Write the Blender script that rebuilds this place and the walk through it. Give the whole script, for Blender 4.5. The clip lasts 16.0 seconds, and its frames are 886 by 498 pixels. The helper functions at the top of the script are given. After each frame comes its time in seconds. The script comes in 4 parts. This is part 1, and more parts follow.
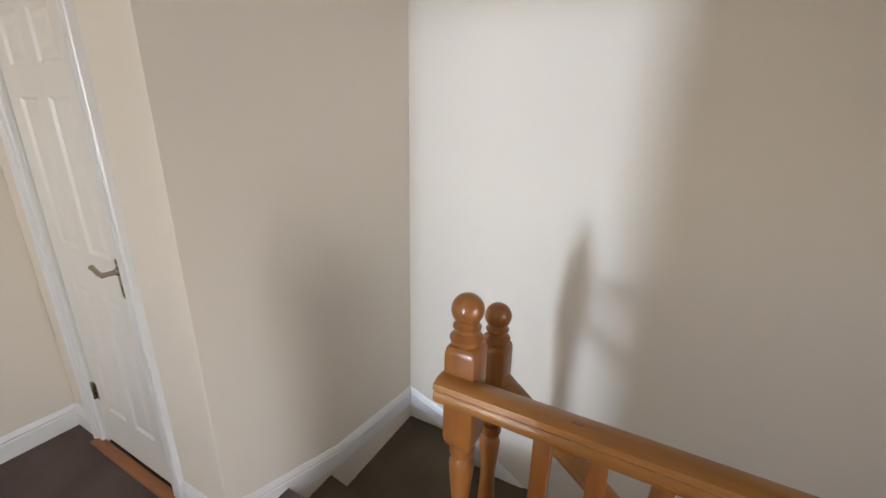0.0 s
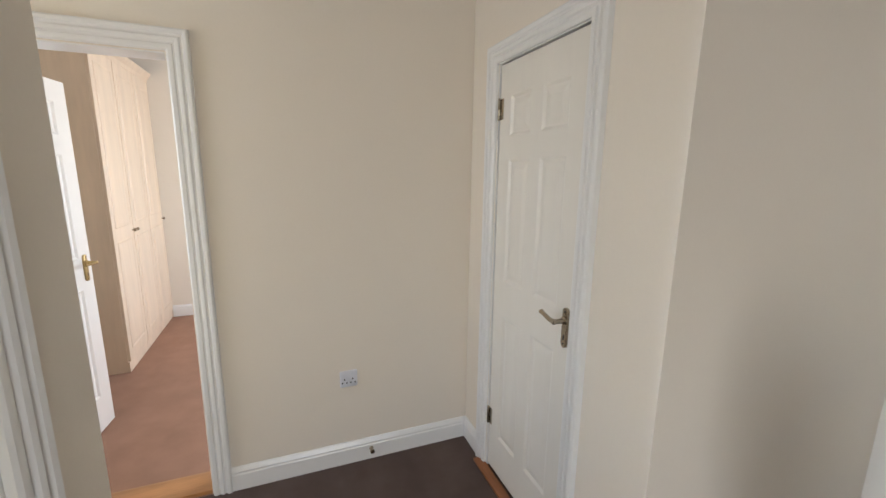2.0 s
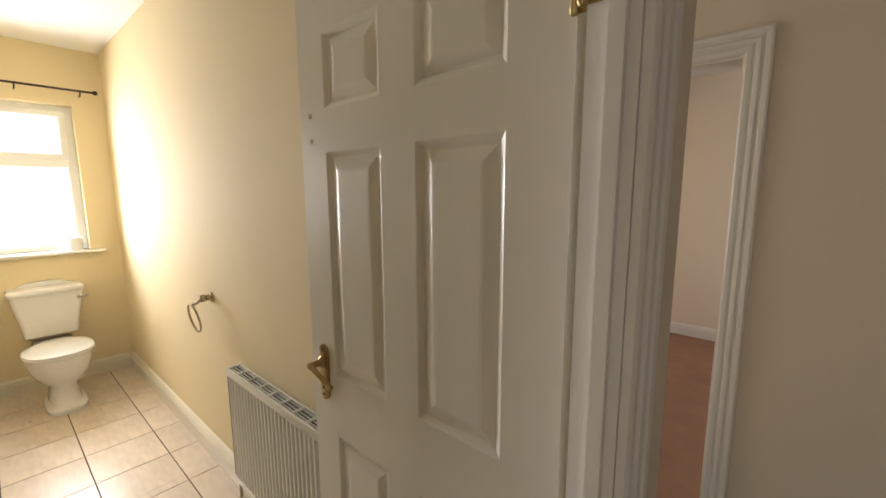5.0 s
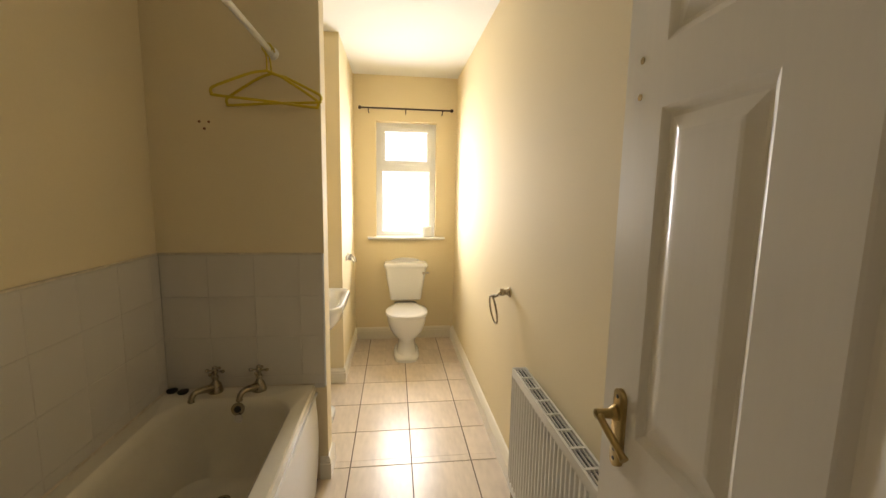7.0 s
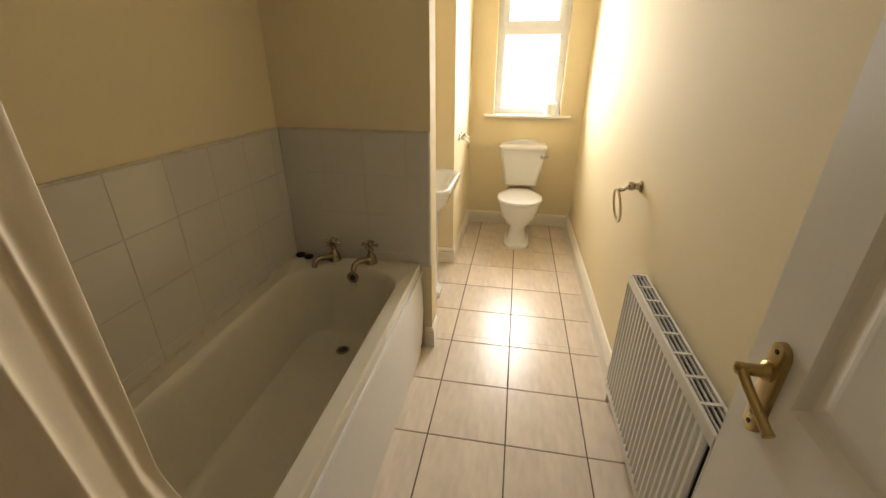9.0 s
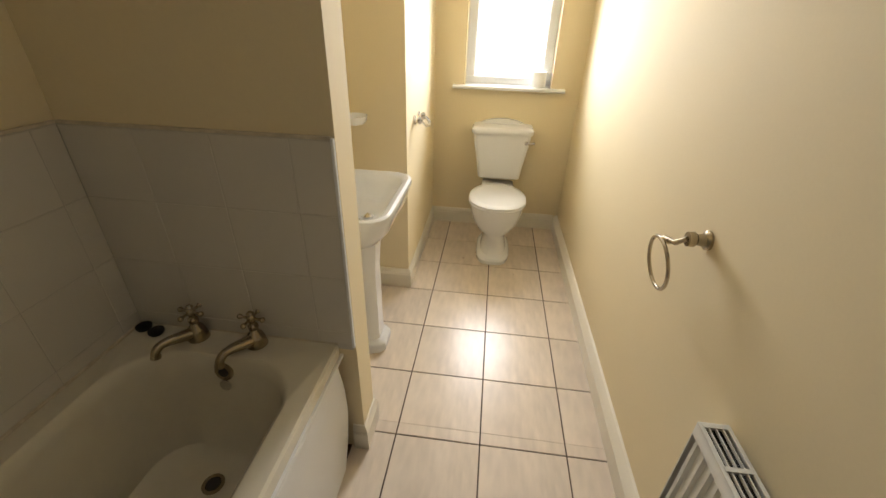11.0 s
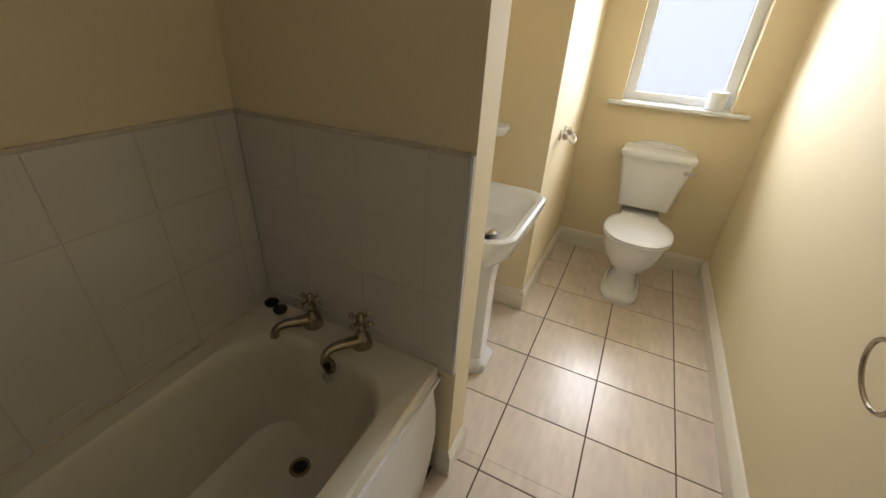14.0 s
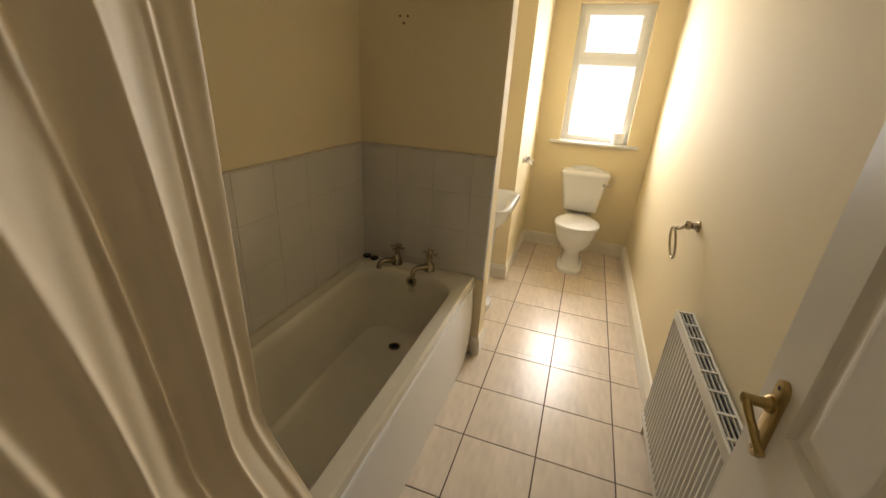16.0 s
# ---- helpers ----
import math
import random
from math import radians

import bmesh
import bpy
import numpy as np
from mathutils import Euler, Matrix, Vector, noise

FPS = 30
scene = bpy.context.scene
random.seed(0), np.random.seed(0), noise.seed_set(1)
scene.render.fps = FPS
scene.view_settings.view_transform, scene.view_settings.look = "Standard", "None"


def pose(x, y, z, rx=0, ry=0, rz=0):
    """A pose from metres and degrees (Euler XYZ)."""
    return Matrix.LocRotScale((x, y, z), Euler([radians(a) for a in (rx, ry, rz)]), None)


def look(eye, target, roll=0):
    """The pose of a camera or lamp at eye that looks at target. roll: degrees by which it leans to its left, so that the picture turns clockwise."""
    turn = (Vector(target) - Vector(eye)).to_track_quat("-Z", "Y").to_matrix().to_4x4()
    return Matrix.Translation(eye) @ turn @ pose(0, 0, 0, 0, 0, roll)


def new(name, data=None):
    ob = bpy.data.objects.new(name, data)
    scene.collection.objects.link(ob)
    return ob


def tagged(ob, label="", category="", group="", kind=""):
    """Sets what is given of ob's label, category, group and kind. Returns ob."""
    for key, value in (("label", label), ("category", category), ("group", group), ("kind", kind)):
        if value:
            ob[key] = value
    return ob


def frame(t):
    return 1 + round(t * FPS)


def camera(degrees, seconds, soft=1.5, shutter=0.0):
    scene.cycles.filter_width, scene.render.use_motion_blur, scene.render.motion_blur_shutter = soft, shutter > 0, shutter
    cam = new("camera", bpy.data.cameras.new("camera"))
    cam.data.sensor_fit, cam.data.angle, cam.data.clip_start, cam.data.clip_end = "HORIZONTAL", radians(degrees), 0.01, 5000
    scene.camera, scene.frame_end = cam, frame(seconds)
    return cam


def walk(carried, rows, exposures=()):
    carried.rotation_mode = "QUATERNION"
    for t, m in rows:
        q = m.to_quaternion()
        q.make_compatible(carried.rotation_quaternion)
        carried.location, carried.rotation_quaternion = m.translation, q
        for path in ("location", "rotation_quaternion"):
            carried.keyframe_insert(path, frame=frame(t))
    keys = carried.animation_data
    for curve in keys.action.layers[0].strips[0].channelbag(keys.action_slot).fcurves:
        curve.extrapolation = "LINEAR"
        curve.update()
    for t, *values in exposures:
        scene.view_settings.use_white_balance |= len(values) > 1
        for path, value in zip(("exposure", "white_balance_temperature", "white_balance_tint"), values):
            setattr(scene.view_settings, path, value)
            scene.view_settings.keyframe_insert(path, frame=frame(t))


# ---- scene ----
cam = camera(95.4, 16.0)
PATH = [
    (0, (0.204, 0.279, 1.556), (-0.698, 1.954, 0.938), 1.2),
    (0.5, (0.042, 0.267, 1.555), (-1.155, 1.775, 1.016), 1.0),
    (1, (-0.094, 0.154, 1.563), (-1.544, 1.454, 1.105), 1.2),
    (1.5, (-0.194, 0.045, 1.543), (-1.864, 1.077, 1.161), 1.0),
    (2, (-0.303, -0.018, 1.541), (-2.133, 0.696, 1.165), 0.7),
    (2.5, (-0.332, -0.091, 1.532), (-2.259, 0.302, 1.171), 0.4),
    (3, (-0.325, -0.094, 1.517), (-2.295, -0.07, 1.173), 0.2),
    (3.5, (-0.3, -0.067, 1.534), (-2.246, -0.395, 1.208), 0.1),
    (4, (-0.324, -0.101, 1.522), (-2.18, -0.779, 1.21), -0.0),
    (4.5, (-0.357, -0.177, 1.521), (-2.058, -1.185, 1.221), -0.1),
    (5, (-0.402, -0.227, 1.516), (-1.89, -1.531, 1.226), -0.2),
    (5.2, (-0.424, -0.239, 1.516), (-1.813, -1.649, 1.225), -0.2),
    (7.3, (-0.566, -0.516, 1.443), (-0.615, -2.498, 1.179), 0.9),
    (7.5, (-0.579, -0.533, 1.434), (-0.51, -2.513, 1.161), 0.8),
    (8, (-0.564, -0.494, 1.464), (-0.288, -2.441, 1.098), 1.2),
    (8.5, (-0.587, -0.528, 1.453), (-0.258, -2.392, 0.806), 0.6),
    (10.8, (-0.583, -1.405, 1.435), (-0.381, -3.135, 0.451), 1.8),
    (11, (-0.579, -1.516, 1.431), (-0.39, -3.247, 0.447), 1.9),
    (11.5, (-0.597, -1.762, 1.422), (-0.299, -3.478, 0.439), 1.8),
    (12, (-0.628, -1.99, 1.39), (-0.05, -3.634, 0.408), 2.2),
    (12.5, (-0.643, -2.074, 1.373), (0.156, -3.621, 0.39), 2.8),
    (13, (-0.638, -2.047, 1.391), (0.173, -3.585, 0.404), 2.7),
    (13.5, (-0.572, -1.869, 1.407), (0.213, -3.42, 0.418), 3.4),
    (14, (-0.511, -1.636, 1.436), (0.209, -3.216, 0.443), 3.5),
    (14.5, (-0.498, -1.375, 1.455), (0.104, -3.007, 0.467), 3.6),
    (15, (-0.499, -1.083, 1.502), (0.092, -2.746, 0.561), 3.7),
    (15.5, (-0.515, -0.755, 1.507), (0.084, -2.475, 0.68), 3.7),
    (16, (-0.598, -0.484, 1.515), (-0.027, -2.237, 0.738), 3.5),
]
EXPOSURES = [(0, 2.2, 5500, 13), (1.2, 2.0, 5500, 12), (2, 2.05, 5450, 11), (2.8, 2.05, 5300, 10), (3.5, 1.85, 5350, 12), (4.5, 1.15, 5500, 14), (5, 0.8, 6700, 15), (7.3, 0.63, 7200, 15), (8.5, 0.7, 7200, 15), (10.8, 0.5, 6600, 14), (12, 0.12, 5750, 14), (13.5, 0.12, 5750, 14), (14.5, 0.27, 6500, 14), (16, 0.5, 7200, 15)]
walk(cam, [(t, look(eye, target, roll)) for t, eye, target, roll in PATH], EXPOSURES)
# watts: bathroom window, then the added fills for landing, passage and bedroom
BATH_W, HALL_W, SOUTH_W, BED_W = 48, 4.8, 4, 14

# ---- world and large lights ----
scene.view_settings.exposure = 0.0
world = bpy.data.worlds.new("sky")
scene.world = world
world.use_nodes = True
_sky = world.node_tree.nodes.new("ShaderNodeTexSky")
_sky.sky_type, _sky.sun_disc = "NISHITA", False
_sky.sun_elevation, _sky.sun_rotation = radians(40), radians(180)
_bg = world.node_tree.nodes["Background"]
_bg.inputs["Strength"].default_value = 0.1
world.node_tree.links.new(_sky.outputs[0], _bg.inputs[0])
_sun = new("sun", bpy.data.lights.new("sun", "SUN"))
_sun.data.energy, _sun.data.angle, _sun.data.color = 0.8, radians(12), (1, 0.96, 0.9)
_sun.matrix_world = look((0, -12, 10), (0, 0, 0))


def opening_light(name, eye, target, width, height, watts, colour=(1, 1, 1), spread=180):
    """Area lamp at a wall opening: the bathroom window's daylight and three added fills."""
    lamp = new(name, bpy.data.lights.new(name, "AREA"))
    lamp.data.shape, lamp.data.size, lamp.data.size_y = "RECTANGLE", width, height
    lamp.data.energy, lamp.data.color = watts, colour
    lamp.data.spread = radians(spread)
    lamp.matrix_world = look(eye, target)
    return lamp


opening_light("bathroom_daylight", (-0.66, -4.78, 1.62), (-0.66, -3, 1.55), 0.7, 1.2, BATH_W, (0.92, 0.97, 1.0), 128)
# fill for the landing from an assumed opening at its unseen east end
opening_light("landing_fill_light", (2.28, 0.35, 0.95), (0, 0.35, 0.6), 1.0, 1.2, HALL_W, (1.0, 0.90, 0.76), 140)
# invented source that brightens the cupboard door and its wall from the south
opening_light("passage_fill_light", (-1.73, -2.05, 1.5), (-1.73, 0, 1.2), 0.7, 1.2, SOUTH_W, (1.0, 0.96, 0.90))
# fill for the bedroom, placed at a window that is only assumed
opening_light("bedroom_fill_light", (-3.9, 1.62, 1.5), (-3.9, 0, 1.2), 1.4, 1.2, BED_W, (1.0, 0.97, 0.92))


# ---- materials ----
def material(name, colour, rough=0.5, metal=0.0, spread=0.06, scale=3.0, fine=60.0, bump=0.05, coat=0.0, grain=None, spec=0.5, random_amount=0.0, depth=0.002):
    """A surface with variation at two scales. grain: stretch of the noise along x, y, z."""
    m = bpy.data.materials.new(name)
    m.use_nodes = True
    n, l = m.node_tree.nodes, m.node_tree.links
    b = n["Principled BSDF"]
    co = n.new("ShaderNodeTexCoord")
    mp = n.new("ShaderNodeMapping")
    mp.inputs["Scale"].default_value = grain or (1, 1, 1)
    l.new(co.outputs["Object"], mp.inputs["Vector"])
    big, small = n.new("ShaderNodeTexNoise"), n.new("ShaderNodeTexNoise")
    big.inputs["Scale"].default_value, small.inputs["Scale"].default_value = scale, fine
    big.inputs["Detail"].default_value, small.inputs["Detail"].default_value = 4, 3
    l.new(mp.outputs[0], big.inputs["Vector"]), l.new(mp.outputs[0], small.inputs["Vector"])
    add = n.new("ShaderNodeMath")
    add.operation = "ADD"
    half = n.new("ShaderNodeMath")
    half.operation, half.inputs[1].default_value = "MULTIPLY", 0.5
    l.new(small.outputs["Fac"], half.inputs[0])
    l.new(big.outputs["Fac"], add.inputs[0]), l.new(half.outputs[0], add.inputs[1])
    ramp = n.new("ShaderNodeMapRange")
    ramp.inputs["From Min"].default_value, ramp.inputs["From Max"].default_value = 0.45, 1.05
    ramp.inputs["To Min"].default_value, ramp.inputs["To Max"].default_value = 1 - spread, 1 + spread
    l.new(add.outputs[0], ramp.inputs["Value"])
    value = ramp.outputs[0]
    if random_amount:
        info, rr, mul = n.new("ShaderNodeObjectInfo"), n.new("ShaderNodeMapRange"), n.new("ShaderNodeMath")
        rr.inputs["To Min"].default_value, rr.inputs["To Max"].default_value = 1 - random_amount, 1 + random_amount
        l.new(info.outputs["Random"], rr.inputs["Value"])
        mul.operation = "MULTIPLY"
        l.new(value, mul.inputs[0]), l.new(rr.outputs[0], mul.inputs[1])
        value = mul.outputs[0]
    tint = n.new("ShaderNodeVectorMath")
    tint.operation = "SCALE"
    tint.inputs[0].default_value = colour
    l.new(value, tint.inputs["Scale"])
    l.new(tint.outputs[0], b.inputs["Base Color"])
    b.inputs["Roughness"].default_value, b.inputs["Metallic"].default_value = rough, metal
    b.inputs["Specular IOR Level"].default_value = spec
    if coat:
        b.inputs["Coat Weight"].default_value, b.inputs["Coat Roughness"].default_value = coat, 0.08
    if bump:
        bp = n.new("ShaderNodeBump")
        bp.inputs["Strength"].default_value, bp.inputs["Distance"].default_value = bump, depth
        l.new(add.outputs[0], bp.inputs["Height"]), l.new(bp.outputs[0], b.inputs["Normal"])
    return m


PAINT = material("magnolia_paint", (0.78, 0.71, 0.60), 0.75, spread=0.02, scale=1.3, fine=120, bump=0.12)
BATH_PAINT = material("cream_bathroom_paint", (0.80, 0.68, 0.445), 0.82, spread=0.025, scale=1.3, fine=120, bump=0.12)
CEIL = material("white_ceiling_paint", (0.83, 0.82, 0.79), 0.8, spread=0.02, fine=150, bump=0.1)
GLOSS = material("white_gloss_paint", (0.80, 0.79, 0.76), 0.28, spread=0.02, scale=4, fine=40, bump=0.06)
DOOR_WHITE = material("white_door_paint", (0.80, 0.765, 0.69), 0.33, spread=0.025, fine=35, bump=0.12, grain=(3, 3, 0.25))
CREAM_GLOSS = material("cream_gloss_paint", (0.80, 0.74, 0.61), 0.3, spread=0.03, scale=4, fine=40, bump=0.06)
UPVC = material("white_window_plastic", (0.82, 0.83, 0.84), 0.3, spread=0.01)
PINE = material("varnished_pine", (0.33, 0.142, 0.028), 0.3, spread=0.28, scale=2.5, fine=9, bump=0.08, grain=(1.0, 7, 7), coat=0.3)
PINE_UP = material("varnished_pine_upright", (0.26, 0.095, 0.02), 0.3, spread=0.28, scale=2.5, fine=9, bump=0.08, grain=(7, 7, 0.8), coat=0.3)
THRESH = material("brown_threshold_wood", (0.26, 0.10, 0.035), 0.4, spread=0.3, scale=3, fine=14, bump=0.1, grain=(1, 6, 6))
THRESH_LIGHT = material("oak_threshold_wood", (0.45, 0.22, 0.08), 0.35, spread=0.25, scale=3, fine=14, bump=0.1, grain=(6, 1, 6))
CARPET = material("brown_carpet", (0.115, 0.085, 0.075), 0.95, spread=0.22, scale=5, fine=420, bump=0.7, spec=0.1, depth=0.004)
STAIR_CARPET = material("olive_brown_stair_carpet", (0.12, 0.095, 0.065), 0.95, spread=0.2, scale=5, fine=420, bump=0.7, spec=0.1, depth=0.004)
BED_CARPET = material("tan_carpet", (0.34, 0.20, 0.135), 0.95, spread=0.15, scale=5, fine=380, bump=0.6, spec=0.1, depth=0.004)
TILE = material("beige_ceramic_floor_tile", (0.74, 0.63, 0.51), 0.26, spread=0.12, scale=2.2, fine=9, bump=0.03, grain=(5, 1.2, 1), random_amount=0.04, spec=0.22)
GROUT = material("dark_brown_grout", (0.10, 0.065, 0.045), 0.9, spread=0.3, scale=6, fine=90)
WALL_TILE = material("white_glazed_wall_tile", (0.65, 0.61, 0.54), 0.07, spread=0.025, scale=2, fine=12, bump=0.02, random_amount=0.015)
WALL_GROUT = material("grey_wall_grout", (0.55, 0.515, 0.455), 0.9, spread=0.15, fine=80)
CERAMIC = material("white_ceramic", (0.80, 0.80, 0.79), 0.1, spread=0.01, bump=0.0, coat=0.3)
ACRYLIC = material("off_white_bath_acrylic", (0.71, 0.655, 0.53), 0.2, spread=0.04, scale=3, fine=30, bump=0.02)
CHROME = material("chrome", (0.72, 0.71, 0.69), 0.16, 1.0, spread=0.05, fine=25)
NICKEL = material("aged_nickel", (0.40, 0.345, 0.26), 0.25, 1.0, spread=0.15, fine=30)
BRASS = material("aged_brass", (0.43, 0.32, 0.14), 0.33, 1.0, spread=0.2, scale=12, fine=50)
BLACK = material("black_rubber", (0.012, 0.012, 0.014), 0.5, spread=0.2)
DARK = material("dark_bronze_metal", (0.045, 0.03, 0.022), 0.4, 0.6, spread=0.2)
RADIATOR = material("off_white_radiator_enamel", (0.72, 0.70, 0.63), 0.3, spread=0.03, fine=30)
# near-black colour for the shade inside grille and socket slots
SLOT_SHADE = material("dark_slot_shade", (0.03, 0.027, 0.022), 0.9, spread=0.3)
CURTAIN = material("cream_shower_curtain_cloth", (0.68, 0.57, 0.40), 0.6, spread=0.05, scale=5, fine=300, bump=0.15)
YELLOW = material("yellow_plastic", (0.62, 0.46, 0.03), 0.4, spread=0.06)
PAPER = material("white_tissue_paper", (0.82, 0.82, 0.80), 0.95, spread=0.05, fine=90, bump=0.3)
OUTLET = material("white_socket_plastic", (0.70, 0.70, 0.73), 0.35, spread=0.02)
BIRCH = material("pale_limed_wood", (0.72, 0.58, 0.42), 0.45, spread=0.09, scale=2, fine=10, bump=0.06, grain=(5, 5, 0.6))
SEAL = material("yellowed_sealant", (0.60, 0.52, 0.40), 0.5, spread=0.2, scale=20, fine=70)
GLAZING = bpy.data.materials.new("frosted_glass")
GLAZING.use_nodes = True
_g = GLAZING.node_tree.nodes["Principled BSDF"]
_g.inputs["Transmission Weight"].default_value, _g.inputs["Roughness"].default_value = 1.0, 0.35
_g.inputs["Base Color"].default_value, _g.inputs["IOR"].default_value = (0.021, 0.0209, 0.0204, 1), 1.2


# ---- building helpers ----
def link(name, bm, mat, parent=None, label="", smooth=False):
    me = bpy.data.meshes.new(name)
    bmesh.ops.recalc_face_normals(bm, faces=bm.faces)
    bm.to_mesh(me)
    bm.free()
    me.materials.append(mat)
    if smooth:
        for p in me.polygons:
            p.use_smooth = True
        me.set_sharp_from_angle(angle=radians(38))
    ob = new(name, me)
    ob.parent = parent
    if label:
        ob["label"] = label
    return ob


def part(name, bm, mat, parent, label="", smooth=False):
    return link(name, bm, mat, parent, label, smooth)


def thing(name, label, category, group="", at=None):
    e = new(name)
    e.empty_display_size = 0.05
    if at:
        e.matrix_world = at
    return tagged(e, label, category, group)


def setting(name, bm, mat, label, category, smooth=False):
    return tagged(link(name, bm, mat, None, "", smooth), label, category, kind="structure")


def box(x0, x1, y0, y1, z0, z1, bevel=0.0, bm=None):
    bm2 = bmesh.new()
    bmesh.ops.create_cube(bm2, size=1)
    for v in bm2.verts:
        v.co = Vector(((x0 + x1) / 2 + v.co.x * (x1 - x0), (y0 + y1) / 2 + v.co.y * (y1 - y0), (z0 + z1) / 2 + v.co.z * (z1 - z0)))
    if bevel:
        bmesh.ops.bevel(bm2, geom=bm2.edges[:], offset=bevel, segments=2, profile=0.6, affect="EDGES")
    return merge(bm, bm2)


def merge(bm, other, m=None):
    if m is not None:
        bmesh.ops.transform(other, matrix=m, verts=other.verts)
    if bm is None:
        return other
    vs = {v: bm.verts.new(v.co) for v in other.verts}
    for f in other.faces:
        bm.faces.new([vs[v] for v in f.verts])
    other.free()
    return bm


def moved(bm, m):
    bmesh.ops.transform(bm, matrix=m, verts=bm.verts)
    return bm


def rings(loops, cap0=True, cap1=True, closed=True, bm=None):
    """A skin over loops of equal length."""
    out = bmesh.new()
    rows = [[out.verts.new(p) for p in loop] for loop in loops]
    k = len(rows[0])
    for a, b in zip(rows, rows[1:]):
        for i in range(k if closed else k - 1):
            j = (i + 1) % k
            out.faces.new((a[i], a[j], b[j], b[i]))
    if cap0:
        out.faces.new(rows[0])
    if cap1:
        out.faces.new(rows[-1])
    return merge(bm, out)


def circle(r, z, n=20, cx=0.0, cy=0.0):
    return [(cx + r * math.cos(2 * math.pi * i / n), cy + r * math.sin(2 * math.pi * i / n), z) for i in range(n)]


def lathe(profile, n=20, bm=None):
    """profile: (radius, z), turned round z."""
    return rings([circle(max(r, 1e-4), z, n) for r, z in profile], bm=bm)


def rrect(x0, x1, y0, y1, r, z, n=6):
    """A rounded rectangle."""
    r = min(r, (x1 - x0) / 2 - 1e-4, (y1 - y0) / 2 - 1e-4)
    pts = []
    for cx, cy, a in ((x1 - r, y1 - r, 0), (x0 + r, y1 - r, 90), (x0 + r, y0 + r, 180), (x1 - r, y0 + r, 270)):
        for i in range(n + 1):
            t = radians(a + 90 * i / n)
            pts.append((cx + r * math.cos(t), cy + r * math.sin(t), z))
    return pts


def oval(cx, y0, y1, hx, z, n=32, square=2.3):
    cy, hy = (y0 + y1) / 2, (y1 - y0) / 2
    pts = []
    for i in range(n):
        c, s = math.cos(2 * math.pi * i / n), math.sin(2 * math.pi * i / n)
        pts.append((cx + hx * math.copysign(abs(c) ** (2 / square), c), cy + hy * math.copysign(abs(s) ** (2 / square), s), z))
    return pts


def tube(points, radius, n=10, bm=None, closed=False):
    """A round bar along points; radius: one number or one for each point."""
    ps = [Vector(p) for p in points]
    rad = radius if isinstance(radius, (list, tuple)) else [radius] * len(ps)
    loops, up = [], None
    for i, p in enumerate(ps):
        if closed:
            d = (ps[(i + 1) % len(ps)] - ps[i - 1]).normalized()
        else:
            d = (ps[min(i + 1, len(ps) - 1)] - ps[max(i - 1, 0)]).normalized()
        if up is None:
            up = Vector((0, 0, 1)) if abs(d.z) < 0.9 else Vector((1, 0, 0))
        side = d.cross(up).normalized()
        up = side.cross(d).normalized()
        loops.append([p + rad[i] * (math.cos(2 * math.pi * k / n) * side + math.sin(2 * math.pi * k / n) * up) for k in range(n)])
    if closed:
        loops.append(loops[0])
        return rings(loops, False, False, bm=bm)
    return rings(loops, bm=bm)


def curve_points(points, steps=6):
    """Smooth line through points."""
    ps = [Vector(p) for p in points]
    ps = [2 * ps[0] - ps[1]] + ps + [2 * ps[-1] - ps[-2]]
    out = []
    for i in range(1, len(ps) - 2):
        for k in range(steps):
            t = k / steps
            a, b, c, d = ps[i - 1:i + 3]
            out.append(0.5 * ((2 * b) + (c - a) * t + (2 * a - 5 * b + 4 * c - d) * t * t + (3 * b - a - 3 * c + d) * t ** 3))
    return out + [ps[-2]]


ARCH = [(0.0, 0.0), (0.0, 0.012), (0.006, 0.016), (0.018, 0.016), (0.022, 0.012), (0.027, 0.012), (0.031, 0.019), (0.040, 0.021),
        (0.046, 0.015), (0.051, 0.015), (0.055, 0.022), (0.066, 0.024), (0.072, 0.020), (0.074, 0.0)]
ARCH = [(u * 1.12, d) for u, d in ARCH]


def architrave(name, x0, x1, h, m, parent):
    """Moulded casing round an opening; local x along the wall, its face at y = 0 towards -y."""
    loops = []
    for px, pz, ox, oz in ((x0, 0, -1, 0), (x0, h, -1, 1), (x1, h, 1, 1), (x1, 0, 1, 0)):
        loops.append([(px + ox * u, -d, pz + oz * u) for u, d in ARCH])
    return part(name, moved(rings(loops), m), GLOSS, parent)


SKIRT = [(0.0, 0.0), (0.015, 0.0), (0.015, 0.082), (0.012, 0.088), (0.012, 0.094), (0.015, 0.098), (0.010, 0.110), (0.005, 0.120), (0.0, 0.122)]


def skirting(line, label="white gloss skirting board with moulded top", rise=None, deep=1.0, mat=None):
    """A board along a line of (x, y); the room lies to the left of the way. rise: height of its foot at each point."""
    ps = [Vector((x, y)) for x, y in line]
    loops = []
    for i, p in enumerate(ps):
        a = (p - ps[i - 1]).normalized() if i else None
        b = (ps[i + 1] - p).normalized() if i + 1 < len(ps) else None
        na, nb = (Vector((-d.y, d.x)) if d is not None else None for d in (a, b))
        if na is None or nb is None:
            nrm = na or nb
        else:
            nrm = (na + nb) / max(0.2, 1 + na.dot(nb))
        z = rise[i] if rise else 0
        loops.append([(p.x + nrm.x * d * deep, p.y + nrm.y * d * deep, z + h) for d, h in SKIRT])
    return setting("baseboard", rings(loops), mat or GLOSS, label, "skirting board")


# ---- large structure ----
CEILING = 2.59


def wall(name, blocks, mat, label):
    bm = None
    for b in blocks:
        bm = box(*b, bm=bm)
    return setting(name, bm, mat, label, "wall")


